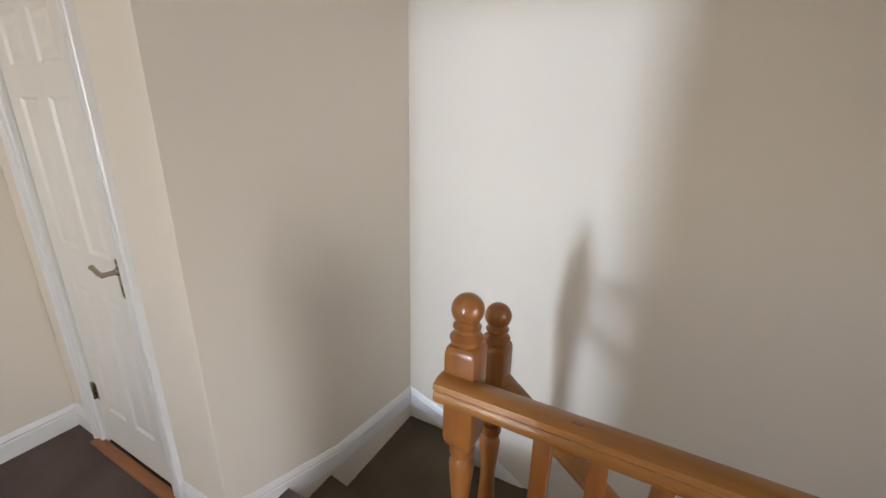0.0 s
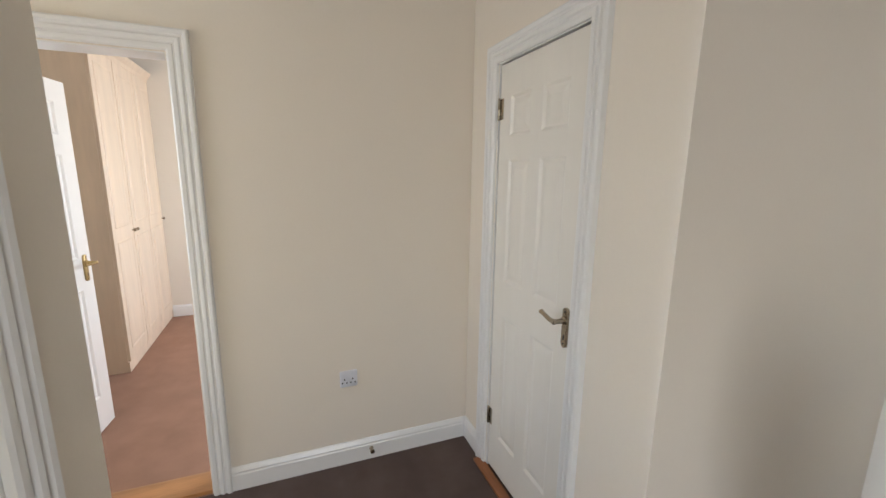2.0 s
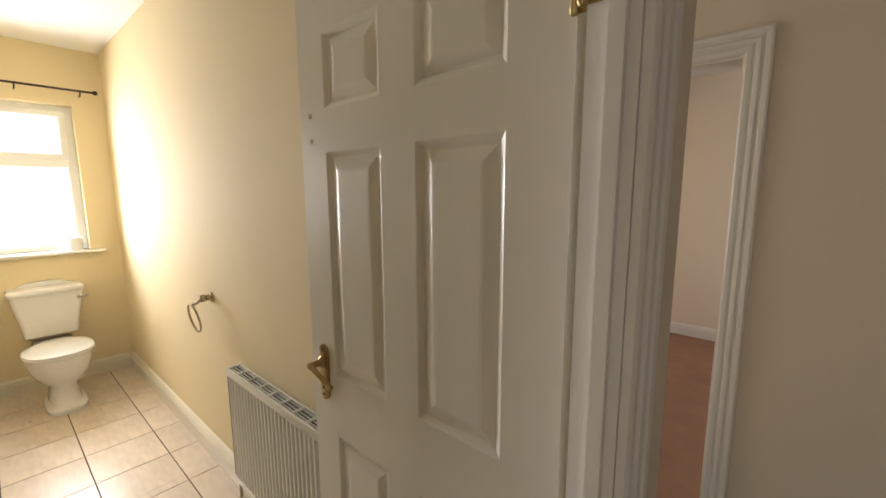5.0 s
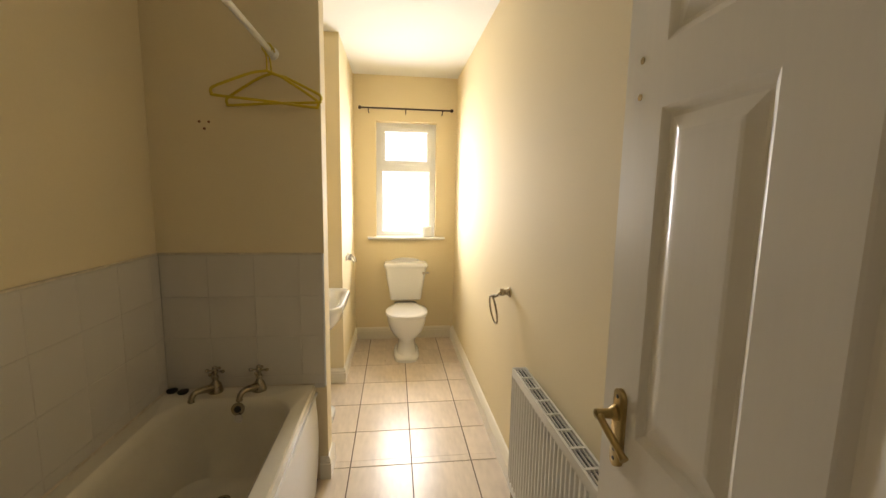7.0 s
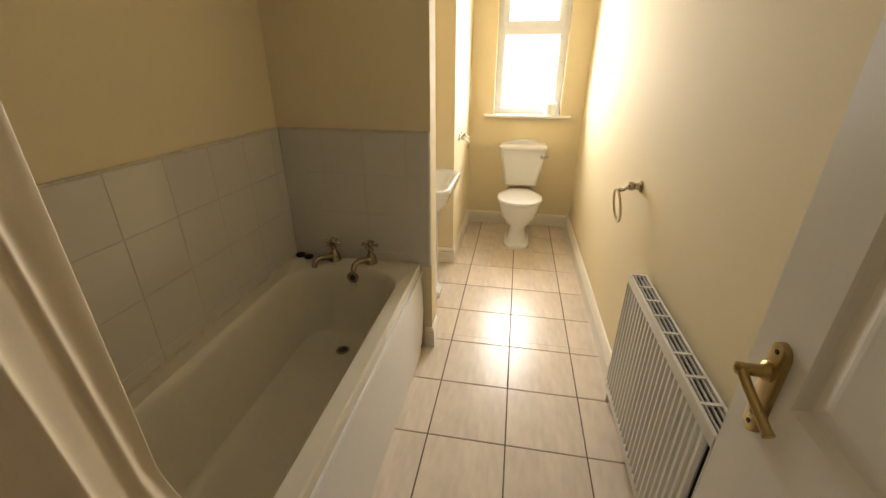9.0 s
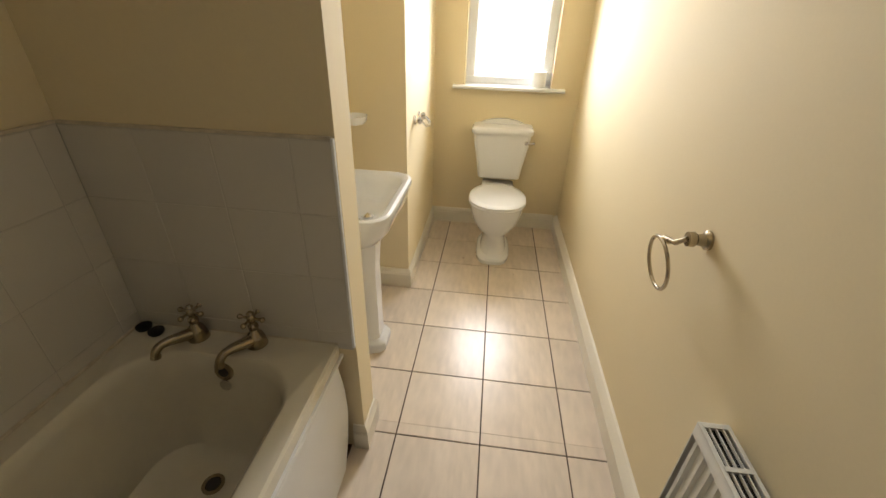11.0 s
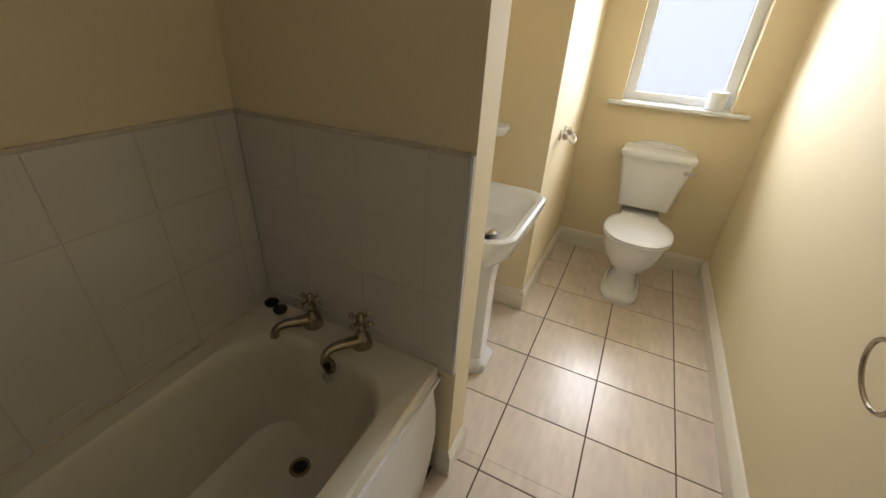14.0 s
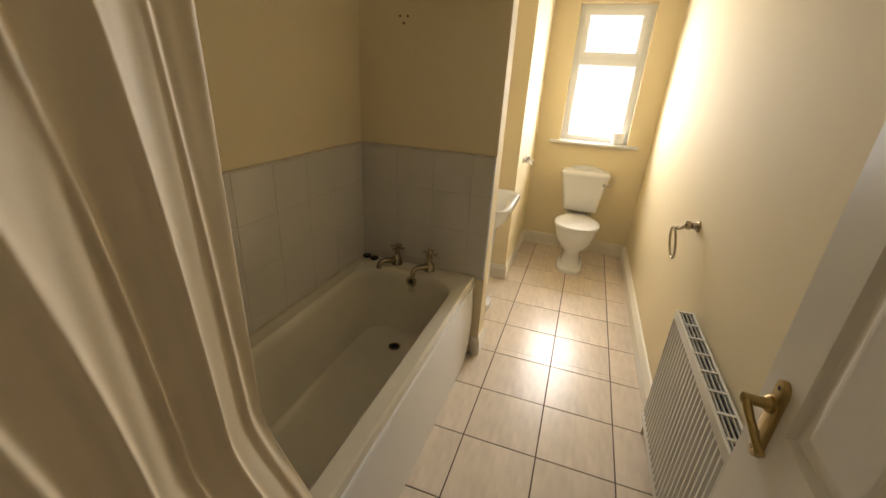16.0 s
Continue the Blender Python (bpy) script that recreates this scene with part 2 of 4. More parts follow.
H = CEILING
wall("wall_west", [(-2.40, -2.27, -2.1, -1.19, -0.2, H), (-2.40, -2.27, -0.425, 1.65, -0.2, H), (-2.40, -2.27, -1.19, -0.425, 1.986, H)], PAINT, "plain magnolia painted landing wall with a doorway")
wall("wall_north", [(-2.27, -2.0, 0.905, 1.005, -0.2, H), (-1.405, -1.03, 0.905, 1.005, -0.2, H), (-2.0, -1.405, 0.905, 1.005, 2.02, H),
                    (-2.27, -1.13, 1.55, 1.65, -0.2, H)], PAINT, "magnolia landing wall round a cupboard door")
wall("wall_stairs", [(-1.13, -1.03, 1.005, 2.26, -2.7, H), (-1.03, 2.4, 2.16, 2.26, -2.7, H)], PAINT, "plain magnolia walls round the stairwell")
# unseen end wall; its opening is made up to let the landing fill in
wall("wall_east", [(2.3, 2.4, -0.47, -0.15, -0.2, H), (2.3, 2.4, 0.85, 2.16, -2.7, H), (2.3, 2.4, -0.15, 0.85, -0.2, 0.35), (2.3, 2.4, -0.15, 0.85, 1.55, H)], PAINT, "magnolia wall closing the landing, with an unseen opening added for its lamp")
wall("wall_landing_south", [(-1.2, -0.955, -0.44, -0.38, -0.2, H), (-0.12, 2.3, -0.44, -0.38, -0.2, H), (-0.955, -0.12, -0.44, -0.38, 2.02, H)], PAINT, "magnolia wall between landing and bathroom")
# out of view; the opening exists only for the passage fill
wall("wall_passage_end", [(-2.27, -2.08, -2.1, -2.0, -0.2, H), (-1.38, -1.2, -2.1, -2.0, -0.2, H), (-2.08, -1.38, -2.1, -2.0, -0.2, 0.9), (-2.08, -1.38, -2.1, -2.0, 2.1, H)], PAINT, "magnolia wall closing the passage out of view, with an invented lamp opening")
wall("wall_bathroom_west", [(-1.2, -1.150, -4.7, -0.44, -0.2, H)], BATH_PAINT, "cream painted long bathroom wall")
wall("wall_bathroom_back", [(-1.161, -0.955, -4.7, -4.516, -0.2, H), (-0.364, 0.645, -4.7, -4.516, -0.2, H), (-0.955, -0.364, -4.7, -4.516, -0.2, 1.03), (-0.955, -0.364, -4.7, -4.516, 2.169, H)], BATH_PAINT, "cream bathroom end wall with a small window")
wall("wall_pier", [(-0.153, 0.17, -4.516, -3.541, -0.2, H)], BATH_PAINT, "cream boxed-out pier beside the toilet")
wall("wall_alcove", [(0.17, 0.645, -4.516, -2.575, -0.2, H)], BATH_PAINT, "cream wall behind the washbasin")
wall("wall_partition", [(-0.205, 0.645, -2.575, -2.455, -0.2, H)], BATH_PAINT, "cream partition between bath and washbasin")
wall("wall_bathroom_east", [(0.545, 0.645, -2.455, -0.44, -0.2, H)], BATH_PAINT, "cream wall along the bath")
wall("wall_bathroom_lining", [(-1.161, -0.955, -0.444, -0.44, 0, H), (-0.12, 0.545, -0.444, -0.44, 0, H), (-0.955, -0.12, -0.444, -0.44, 2.02, H)], BATH_PAINT, "cream bathroom side of the door wall")
wall("wall_bedroom_west", [(-5.22, -5.12, -1.9, 1.75, -0.2, H)], PAINT, "pale cream far bedroom wall")
# unseen wall with an assumed opening where the bedroom fill stands
wall("wall_bedroom_north", [(-5.12, -4.6, 1.65, 1.75, -0.2, H), (-3.2, -2.4, 1.65, 1.75, -0.2, H), (-4.6, -3.2, 1.65, 1.75, -0.2, 0.9), (-4.6, -3.2, 1.65, 1.75, 2.1, H)], PAINT, "pale cream bedroom wall out of view, with an opening assumed for its light")
wall("wall_bedroom_south", [(-5.12, -2.4, -1.9, -1.8, -0.2, H)], PAINT, "pale cream bedroom wall behind the wardrobes")
setting("ceiling", box(-5.22, 2.4, -4.7, 2.26, H, H + 0.1), CEIL, "smooth white painted ceiling", "ceiling")

_f = box(-2.27, 2.3, -0.425, 1.06, -0.2, 0)
_f = box(-1.03, -0.16, 1.06, 1.16, -0.2, 0, bm=_f)
_f = box(-2.27, -1.2, -2.0, -0.425, -0.2, 0, bm=_f)
setting("floor_landing", _f, CARPET, "dark brown short-pile carpet on the landing", "carpet")
setting("floor_bedroom", box(-5.12, -2.27, -1.8, 1.65, -0.2, -0.004), BED_CARPET, "tan short-pile bedroom carpet", "carpet")

skirting([(-2.27, -0.35), (-2.27, 0.905), (-2.075, 0.905)][::-1])
skirting([(-1.33, 0.905), (-1.03, 0.905), (-1.03, 0.97), (-1.03, 1.48), (-1.03, 2.16), (-0.75, 2.16), (0.5, 2.16)][::-1],
         "white gloss string board stepping down beside the stairs", rise=[0, 0, 0.01, -0.158, -0.242, -0.34, -1.1][::-1])
skirting([(-1.02, -0.444), (-1.150, -0.444), (-1.150, -4.516)], "cream gloss bathroom skirting board", deep=2.0, mat=CREAM_GLOSS)
skirting([(-1.122, -4.516), (-0.153, -4.516), (-0.153, -3.541), (0.17, -3.541), (0.17, -2.575), (-0.205, -2.575), (-0.205, -2.455), (-0.165, -2.455)], "cream gloss bathroom skirting board", mat=CREAM_GLOSS)
skirting([(-5.12, -1.19), (-5.12, 1.65)][::-1])


# ---- doors ----
def door_leaf(parent, w, h, zs, mat, thick=0.04, stile=0.105, mid=0.09):
    """Six-panel moulded leaf: local x across from the hinge, its show face at y = 0 towards -y."""
    xs = [0, stile, (w - mid) / 2, (w + mid) / 2, w - stile, w]
    zz = [0, *zs, h]
    leaf = box(0.002, w - 0.002, 0.014, thick - 0.014, 0.002, h - 0.002)
    cells = []
    for i in range(5):
        for j in range(len(zz) - 1):
            if i in (1, 3) and j % 2 == 1:
                cells.append((xs[i], xs[i + 1], zz[j], zz[j + 1]))
                continue
            for y in (0, thick):
                vs = [leaf.verts.new(p) for p in ((xs[i], y, zz[j]), (xs[i + 1], y, zz[j]), (xs[i + 1], y, zz[j + 1]), (xs[i], y, zz[j + 1]))]
                leaf.faces.new(vs)
    for a, b in (((0, 0), (w, 0)), ((w, 0), (w, h)), ((w, h), (0, h)), ((0, h), (0, 0))):
        leaf.faces.new([leaf.verts.new(p) for p in ((a[0], 0, a[1]), (b[0], 0, b[1]), (b[0], thick, b[1]), (a[0], thick, a[1]))])
    ob = part("leaf", leaf, mat, parent)
    for x0, x1, z0, z1 in cells:
        bm = None
        for side in (0, 1):
            loops = []
            for s, d in ((0, 0), (0.004, 0.002), (0.013, 0.008), (0.019, 0.008), (0.042, 0.002), (0.049, 0.0015)):
                y = d if side == 0 else thick - d
                loops.append([(x0 + s, y, z0 + s), (x1 - s, y, z0 + s), (x1 - s, y, z1 - s), (x0 + s, y, z1 - s)])
            bm = rings(loops, False, True, bm=bm)
        part("panel", bm, mat, ob)
    return ob


def lever_handle(parent, x, z, way, mat, label, y=0.0, drop=0.0, reach=0.09, out=0.055, thin=0.0065):
    """Backplate with rounded ends, screws, keyhole and a straight lever that points along way (-1 or 1)."""
    plate = rings([[(px, y - d, pz) for px, pz, _ in rrect(x - w, x + w, z - 0.105, z + 0.047, w, 0)] for w, d in ((0.019, 0), (0.019, 0.004), (0.016, 0.0075), (0.012, 0.009))], False)
    p = part("handle", plate, mat, parent, label, True)
    part("spindle", moved(lathe([(0.015, 0), (0.015, 0.008), (0.0095, 0.014), (0.0085, out - 0.012), (0.0095, out), (0.004, out + 0.003)], 16), pose(x, y - 0.006, z, 90)), mat, p, "", True)
    lever = tube(curve_points([(x - way * 0.006, y - out + 0.001, z + 0.001), (x + way * 0.02, y - out - 0.002, z - drop * 0.15), (x + way * reach * 0.65, y - out + 0.001, z - drop * 0.6), (x + way * reach, y - out + 0.004, z - drop)], 4),
                 [thin * (1.15 - 0.15 * min(1, i / 6)) for i in range(12)] + [thin * 1.2], 10)
    part("lever", lever, mat, p, "", True)
    part("keyhole", box(x - 0.003, x + 0.003, y - 0.0102, y - 0.0085, z - 0.075, z - 0.056), BLACK, p)
    for dz in (0.033, -0.09):
        part("screw", moved(lathe([(0.004, 0), (0.0035, 0.0018)], 10), pose(x, y - 0.0085, z + dz, 90)), BLACK, p, "", True)


def hinge(parent, x, z, mat, y=0.0):
    h = part("hinge", box(x - 0.002, x + 0.03, y - 0.002, y + 0.0, z - 0.045, z + 0.045), mat, parent, "brass butt hinge")
    part("knuckle", moved(lathe([(0.004, -0.048), (0.006, -0.045), (0.006, 0.045), (0.004, 0.048)], 10), pose(x, y - 0.006, z)), mat, h, "", True)


def lining(parent, x0, x1, h, y0, y1):
    """Jambs, head and stops in a wall's opening."""
    part("jamb", box(x0 - 0.03, x0, y0, y1, 0, h), GLOSS, parent)
    part("jamb", box(x1, x1 + 0.03, y0, y1, 0, h), GLOSS, parent)
    part("head", box(x0 - 0.03, x1 + 0.03, y0, y1, h, h + 0.03), GLOSS, parent)


# landing cupboard door, shut
door_1 = thing("door_1", "white six-panel cupboard door with steel lever, shut", "door")
door_1["kind"] = "structure"
d1 = part("jamb", box(-2.0, -1.995, 0.9055, 1.0, 0, 2.02), GLOSS, door_1)
part("jamb", box(-1.41, -1.405, 0.9055, 1.0, 0, 2.02), GLOSS, door_1)
part("head", box(-1.995, -1.41, 0.9055, 1.0, 2.012, 2.02), GLOSS, door_1)
architrave("casing", -2.004, -1.401, 2.016, pose(0, 0.905, 0), door_1)
leaf1 = door_leaf(door_1, 0.578, 1.985, (0.2, 0.85, 1.02, 1.58, 1.68, 1.85), DOOR_WHITE, stile=0.09, mid=0.075)
leaf1.matrix_basis = pose(-1.991, 0.912, 0.02)
lever_handle(leaf1, 0.552, 0.995, -1, NICKEL, "brushed steel lever handle", drop=-0.012, reach=0.085, thin=0.0085)
hinge(leaf1, -0.001, 1.80, NICKEL)
hinge(leaf1, -0.001, 0.28, NICKEL)
tagged(link("threshold_bar", box(-2.05, -1.385, 0.855, 0.905, 0, 0.012, 0.003), THRESH), "brown wooden threshold strip before the cupboard door", "threshold", kind="structure")

# bathroom door, open against the wall
door_2 = thing("door_2", "white six-panel bathroom door standing open", "door")
door_2["kind"] = "structure"
lining(door_2, -0.925, -0.15, 1.99, -0.446, -0.3805)
part("stop", box(-0.925, -0.912, -0.415, -0.395, 0, 1.99), GLOSS, door_2)
part("stop", box(-0.163, -0.15, -0.415, -0.395, 0, 1.99), GLOSS, door_2)
part("stop", box(-0.912, -0.163, -0.415, -0.395, 1.977, 1.99), GLOSS, door_2)
architrave("casing", 0.144, 0.931, 1.997, pose(0, -0.38, 0, 0, 0, 180), door_2)
leaf2 = door_leaf(door_2, 0.727, 1.965, (0.2, 0.855, 1.03, 1.592, 1.69, 1.86), DOOR_WHITE, stile=0.109, mid=0.102)
leaf2.matrix_basis = pose(-0.962, -1.196, 0.015, 0, 0, 89)
lever_handle(leaf2, 0.062, 1.052, 1, BRASS, "worn brass lever handle on a long backplate", drop=0.035, reach=0.085, out=0.043)
for hz in (1.775, 0.28):
    hinge(leaf2, 0.725, hz, BRASS)
for kz in (1.72, 1.66):
    part("screw_hole", moved(lathe([(0.006, 0), (0.006, 0.0015)], 10), pose(0.047, 0.0, kz - 0.04, 90)), NICKEL, leaf2)

jh = part("jamb_hinge", box(-0.927, -0.9225, -0.4455, -0.412, 1.742, 1.846), BRASS, door_2, "brass butt hinge screwed to the jamb")
part("knuckle", moved(lathe([(0.005, -0.054), (0.0075, -0.05), (0.0075, 0.05), (0.005, 0.054)], 12), pose(-0.921, -0.450, 1.794)), BRASS, jh, "", True)
for sz in (1.765, 1.79, 1.823):
    part("screw", moved(lathe([(0.0045, 0), (0.0045, 0.001)], 10), pose(-0.9225, -0.427, sz, 0, 90)), NICKEL, jh)

# bedroom doorway and its door
door_3 = thing("door_3", "white bedroom door opened into the bedroom", "door")
door_3["kind"] = "structure"
part("jamb", box(-2.402, -2.2705, -0.425, -0.395, 0, 1.986), GLOSS, door_3)
part("jamb", box(-2.402, -2.2705, -1.22, -1.19, 0, 1.986), GLOSS, door_3)
part("head", box(-2.402, -2.2705, -1.22, -0.395, 1.982, 2.016), GLOSS, door_3)
architrave("casing", -1.196, -0.419, 1.992, pose(-2.27, 0, 0, 0, 0, 90), door_3)
leaf3 = door_leaf(door_3, 0.75, 1.965, (0.2, 0.855, 1.03, 1.592, 1.69, 1.86), DOOR_WHITE)
leaf3.matrix_basis = pose(-2.405, -1.165, 0.015, 0, 0, 174)
lever_handle(leaf3, 0.69, 1.0, -1, BRASS, "brass lever handle", y=0.0)
tagged(link("threshold_bar", box(-2.43, -2.285, -1.19, -0.425, -0.01, 0.014, 0.003), THRESH_LIGHT), "varnished oak threshold in the bedroom doorway", "threshold", kind="structure")

# ---- stairs ----
stairs = thing("staircase", "carpeted stairs turning down beside the landing", "staircase")
stairs["kind"] = "structure"
NX, NY = -0.17, 1.34


def tread(poly, z):
    return rings([[(x, y, z - 0.3) for x, y in poly], [(x, y, z - 0.012) for x, y in poly], [(x, y, z) for x, y in poly]])


part("tread", tread([(-1.03, 1.13), (NX, 1.13), (NX, NY), (-1.03, 1.42)], -0.18), STAIR_CARPET, stairs)
part("tread", tread([(-1.03, 1.40), (NX, NY - 0.02), (NX, NY + 0.02), (-0.72, 2.16), (-1.03, 2.16)], -0.36), STAIR_CARPET, stairs)
part("tread", tread([(-0.74, 2.16), (NX - 0.01, NY), (NX + 0.03, NY), (NX + 0.03, 2.16)], -0.54), STAIR_CARPET, stairs)
for i in range(8):
    part("tread", box(NX + 0.22 * i, NX + 0.03 + 0.22 * (i + 1), NY, 2.16, -1.2 - 0.18 * i, -0.72 - 0.18 * i, 0.01), STAIR_CARPET, stairs)
part("apron", box(-0.2, 2.3, 1.06, 1.085, -2.7, -0.01), GLOSS, stairs)
part("string", box(NX, 2.3, NY - 0.06, NY - 0.02, -2.7, -0.9), GLOSS, stairs)
setting("floor_lower", box(-1.03, 2.3, 1.085, 2.16, -2.8, -2.7), STAIR_CARPET, "brown carpet at the foot of the stairs", "carpet")

balustrade = thing("balustrade", "varnished pine balustrade with ball-topped newels round the stairwell", "balustrade")


def newel(x, y, top, foot, rot=0.0):
    """Square post with chamfered top, turned neck and ball; top: the ball's middle."""
    s = 0.042
    bm = rings([[(px, py, z) for px, py, _ in rrect(-s * k, s * k, -s * k, s * k, 0.006, 0, 2)] for k, z in
                ((0.6, -0.405), (0.85, -0.395), (1, -0.37), (1, -0.115), (0.92, -0.098), (0.70, -0.090))])
    bm = box(-s, s, -s, s, foot - top, -0.95, 0.004, bm=bm)
    bm = lathe([(0.040, -0.955), (0.028, -0.93), (0.038, -0.90), (0.040, -0.85), (0.028, -0.70), (0.025, -0.60), (0.036, -0.47), (0.026, -0.445), (0.036, -0.43), (0.034, -0.40)], 20, bm=bm)
    p = part("newel_post", moved(bm, pose(x, y, top, 0, 0, rot)), PINE_UP, balustrade, "", True)
    neck = lathe([(0.030, -0.095), (0.041, -0.086), (0.043, -0.074), (0.034, -0.066), (0.027, -0.060), (0.034, -0.052), (0.036, -0.044), (0.024, -0.037), (0.020, -0.030)], 24)
    part("turned_neck", moved(neck, pose(x, y, top)), PINE_UP, p, "", True)
    ball = lathe([(0.041 * math.sin(math.pi * i / 14), -0.041 * math.cos(math.pi * i / 14)) for i in range(15)], 24)
    part("ball", moved(ball, pose(x, y, top)), PINE_UP, p, "", True)


newel(-0.16, 1.09, 1.116, -0.25)
newel(NX - 0.0, NY, 0.985, -0.9)
RAIL = [(-0.026, -0.03), (-0.034, -0.018), (-0.034, -0.004), (-0.028, 0.004), (-0.036, 0.014), (-0.032, 0.027), (-0.014, 0.034), (0.014, 0.034), (0.032, 0.027), (0.036, 0.014), (0.028, 0.004), (0.034, -0.004), (0.034, -0.018), (0.026, -0.03)]
part("handrail", rings([[(x, 1.035 + u, 0.915 + v) for u, v in RAIL] for x in (-0.205, 2.3)]), PINE, balustrade, "", True)
part("knot", rings([[(0.13 + 0.016 * a * math.cos(k * math.pi / 6), 1.03 + 0.006 * a * math.sin(k * math.pi / 6), 0.949 + dz) for k in range(12)] for a, dz in ((1, 0), (0.7, 0.0008))]), THRESH, balustrade, "dark knot in the wood")
part("base_rail", box(-0.12, 2.3, 1.005, 1.06, 0.0, 0.03, 0.005), PINE, balustrade)
for i in range(19):
    x = 0.065 + 0.12 * i
    sq = 0.02
    bm = box(x - sq, x + sq, 1.035 - sq, 1.035 + sq, 0.03, 0.30, 0.003)
    bm = box(x - sq, x + sq, 1.035 - sq, 1.035 + sq, 0.66, 0.89, 0.003, bm=bm)
    bm = merge(bm, lathe([(0.018, 0.29), (0.012, 0.31), (0.019, 0.34), (0.020, 0.38), (0.013, 0.47), (0.012, 0.52), (0.018, 0.61), (0.012, 0.64), (0.018, 0.67)], 12), pose(x, 1.035, 0))
    part("baluster", bm, PINE_UP, balustrade, "", True)
part("stair_handrail", rings([[(x, NY + u, 0.78 - (x - NX) * 0.818 + v) for u, v in RAIL] for x in (NX, NX + 1.9)]), PINE, balustrade, "", True)

# socket, door stop
socket = thing("wall_socket", "white plastic twin socket plate low on the landing wall", "socket")
part("plate", rings([[(-2.27 + d, y, z) for y, z, _ in rrect(0.189 + s, 0.277 - s, 0.442 + s, 0.53 - s, 0.006, 0)] for s, d in ((0, 0), (0, 0.007), (0.003, 0.010))], False), OUTLET, socket, "", True)
for sy in (0.189, 0.231):
    part("switch", box(-2.261, -2.257, sy + 0.016, sy + 0.03, 0.50, 0.518, 0.001), OUTLET, socket)
    for dy, dz in ((0.022, 0.485), (0.012, 0.466), (0.034, 0.466)):
        part("pin_slot", box(-2.2605, -2.2595, sy + dy - 0.003, sy + dy + 0.003, dz - 0.004, dz + 0.004), SLOT_SHADE, socket)
stop = thing("door_stop", "small grey metal door stop on the skirting", "door stop")
part("post", moved(lathe([(0.012, 0), (0.009, 0.004), (0.007, 0.022), (0.012, 0.026), (0.012, 0.034)], 14), pose(-2.255, 0.34, 0.062, 0, 90)), NICKEL, stop, "", True)

# ---- bedroom ----
for i in range(3):
    x0 = -5.118 + 0.43 * i
    w = thing("wardrobe", "pale limed-wood fitted wardrobe against the bedroom wall", "wardrobe", "fitted wardrobes")
    part("body", box(x0, x0 + 0.428, -1.78, -1.21, 0, 2.42), BIRCH, w)
    part("plinth", box(x0, x0 + 0.428, -1.21, -1.20, 0, 0.08), BIRCH, w)
    dr = part("door", box(x0 + 0.004, x0 + 0.424, -1.21, -1.19, 0.09, 2.34, 0.003), BIRCH, w)
    for z0, z1 in ((0.17, 1.0), (1.1, 2.26)):
        part("panel", rings([[(x0 + 0.06 + s, -1.19 + d, z0 + s), (x0 + 0.37 - s, -1.19 + d, z0 + s), (x0 + 0.37 - s, -1.19 + d, z1 - s), (x0 + 0.06 + s, -1.19 + d, z1 - s)] for s, d in ((0, 0), (0.006, 0.006), (0.02, 0.002), (0.05, 0.006))], False), BIRCH, dr)
    part("knob", moved(lathe([(0.006, 0), (0.006, 0.012), (0.014, 0.018), (0.012, 0.028)], 12), pose(x0 + (0.395 if i % 2 else 0.035), -1.19, 1.05, -90)), NICKEL, w, "", True)
    part("cornice", rings([[(x, -1.20 + u, 2.42 + v) for u, v in ((0, -0.08), (0.012, -0.08), (0.02, -0.05), (0.045, -0.02), (0.05, 0.0), (0, 0.0))] for x in (x0, x0 + 0.428)]), BIRCH, w)

# ---- bathroom window ----
window = thing("window_1", "white plastic window with frosted panes and top opener", "window")
window["kind"] = "structure"
WX0, WX1, WZ0, WZ1 = -0.955, -0.364, 1.042, 2.169


def frame_bars(name, x0, x1, z0, z1, t, y0, y1, parent):
    f = box(x0, x1, y0, y1, z0, z0 + t, 0.004)
    f = box(x0, x1, y0, y1, z1 - t, z1, 0.004, bm=f)
    f = box(x0, x0 + t, y0 + 0.001, y1 - 0.001, z0 + t - 0.005, z1 - t + 0.005, 0.003, bm=f)
    f = box(x1 - t, x1, y0 + 0.001, y1 - 0.001, z0 + t - 0.005, z1 - t + 0.005, 0.003, bm=f)
    return part(name, f, UPVC, parent)


frame_bars("window_frame", WX0, WX1, WZ0, WZ1, 0.060, -4.68, -4.615, window)
part("transom", box(WX0 + 0.035, WX1 - 0.035, -4.675, -4.618, 1.70, 1.755, 0.004), UPVC, window)
sash = frame_bars("sash", WX0 + 0.038, WX1 - 0.038, 1.752, WZ1 - 0.036, 0.05, -4.665, -4.605, window)
part("latch", box(-0.70, -0.60, -4.606, -4.592, 1.768, 1.782, 0.004), UPVC, sash)
for z0, z1, e in ((WZ0 + 0.052, 1.705, 0.055), (1.795, 2.09, 0.082)):
    pane = part("pane", box(WX0 + e, WX1 - e, -4.652, -4.648, z0, z1), GLAZING, window, "frosted glass pane")
    pane.visible_shadow = False
_s = rings([[(x, -4.615 + u, 1.03 + v) for u, v in ((0, 0), (0.145, 0), (0.150, 0.006), (0.150, 0.016), (0.144, 0.022), (0, 0.022))] for x in (WX0 + 0.001, WX1 - 0.001)])
_s = rings([[(x, -4.516 + u, 1.03 + v) for u, v in ((0.0, 0), (0.048, 0), (0.053, 0.006), (0.053, 0.016), (0.047, 0.0225), (0.0, 0.0225))] for x in (-1.045, -0.285)], bm=_s)
part("window_sill", _s, GLOSS, window, "white painted sill board")
roll = thing("toilet_roll", "white toilet roll standing on the sill", "toilet roll")
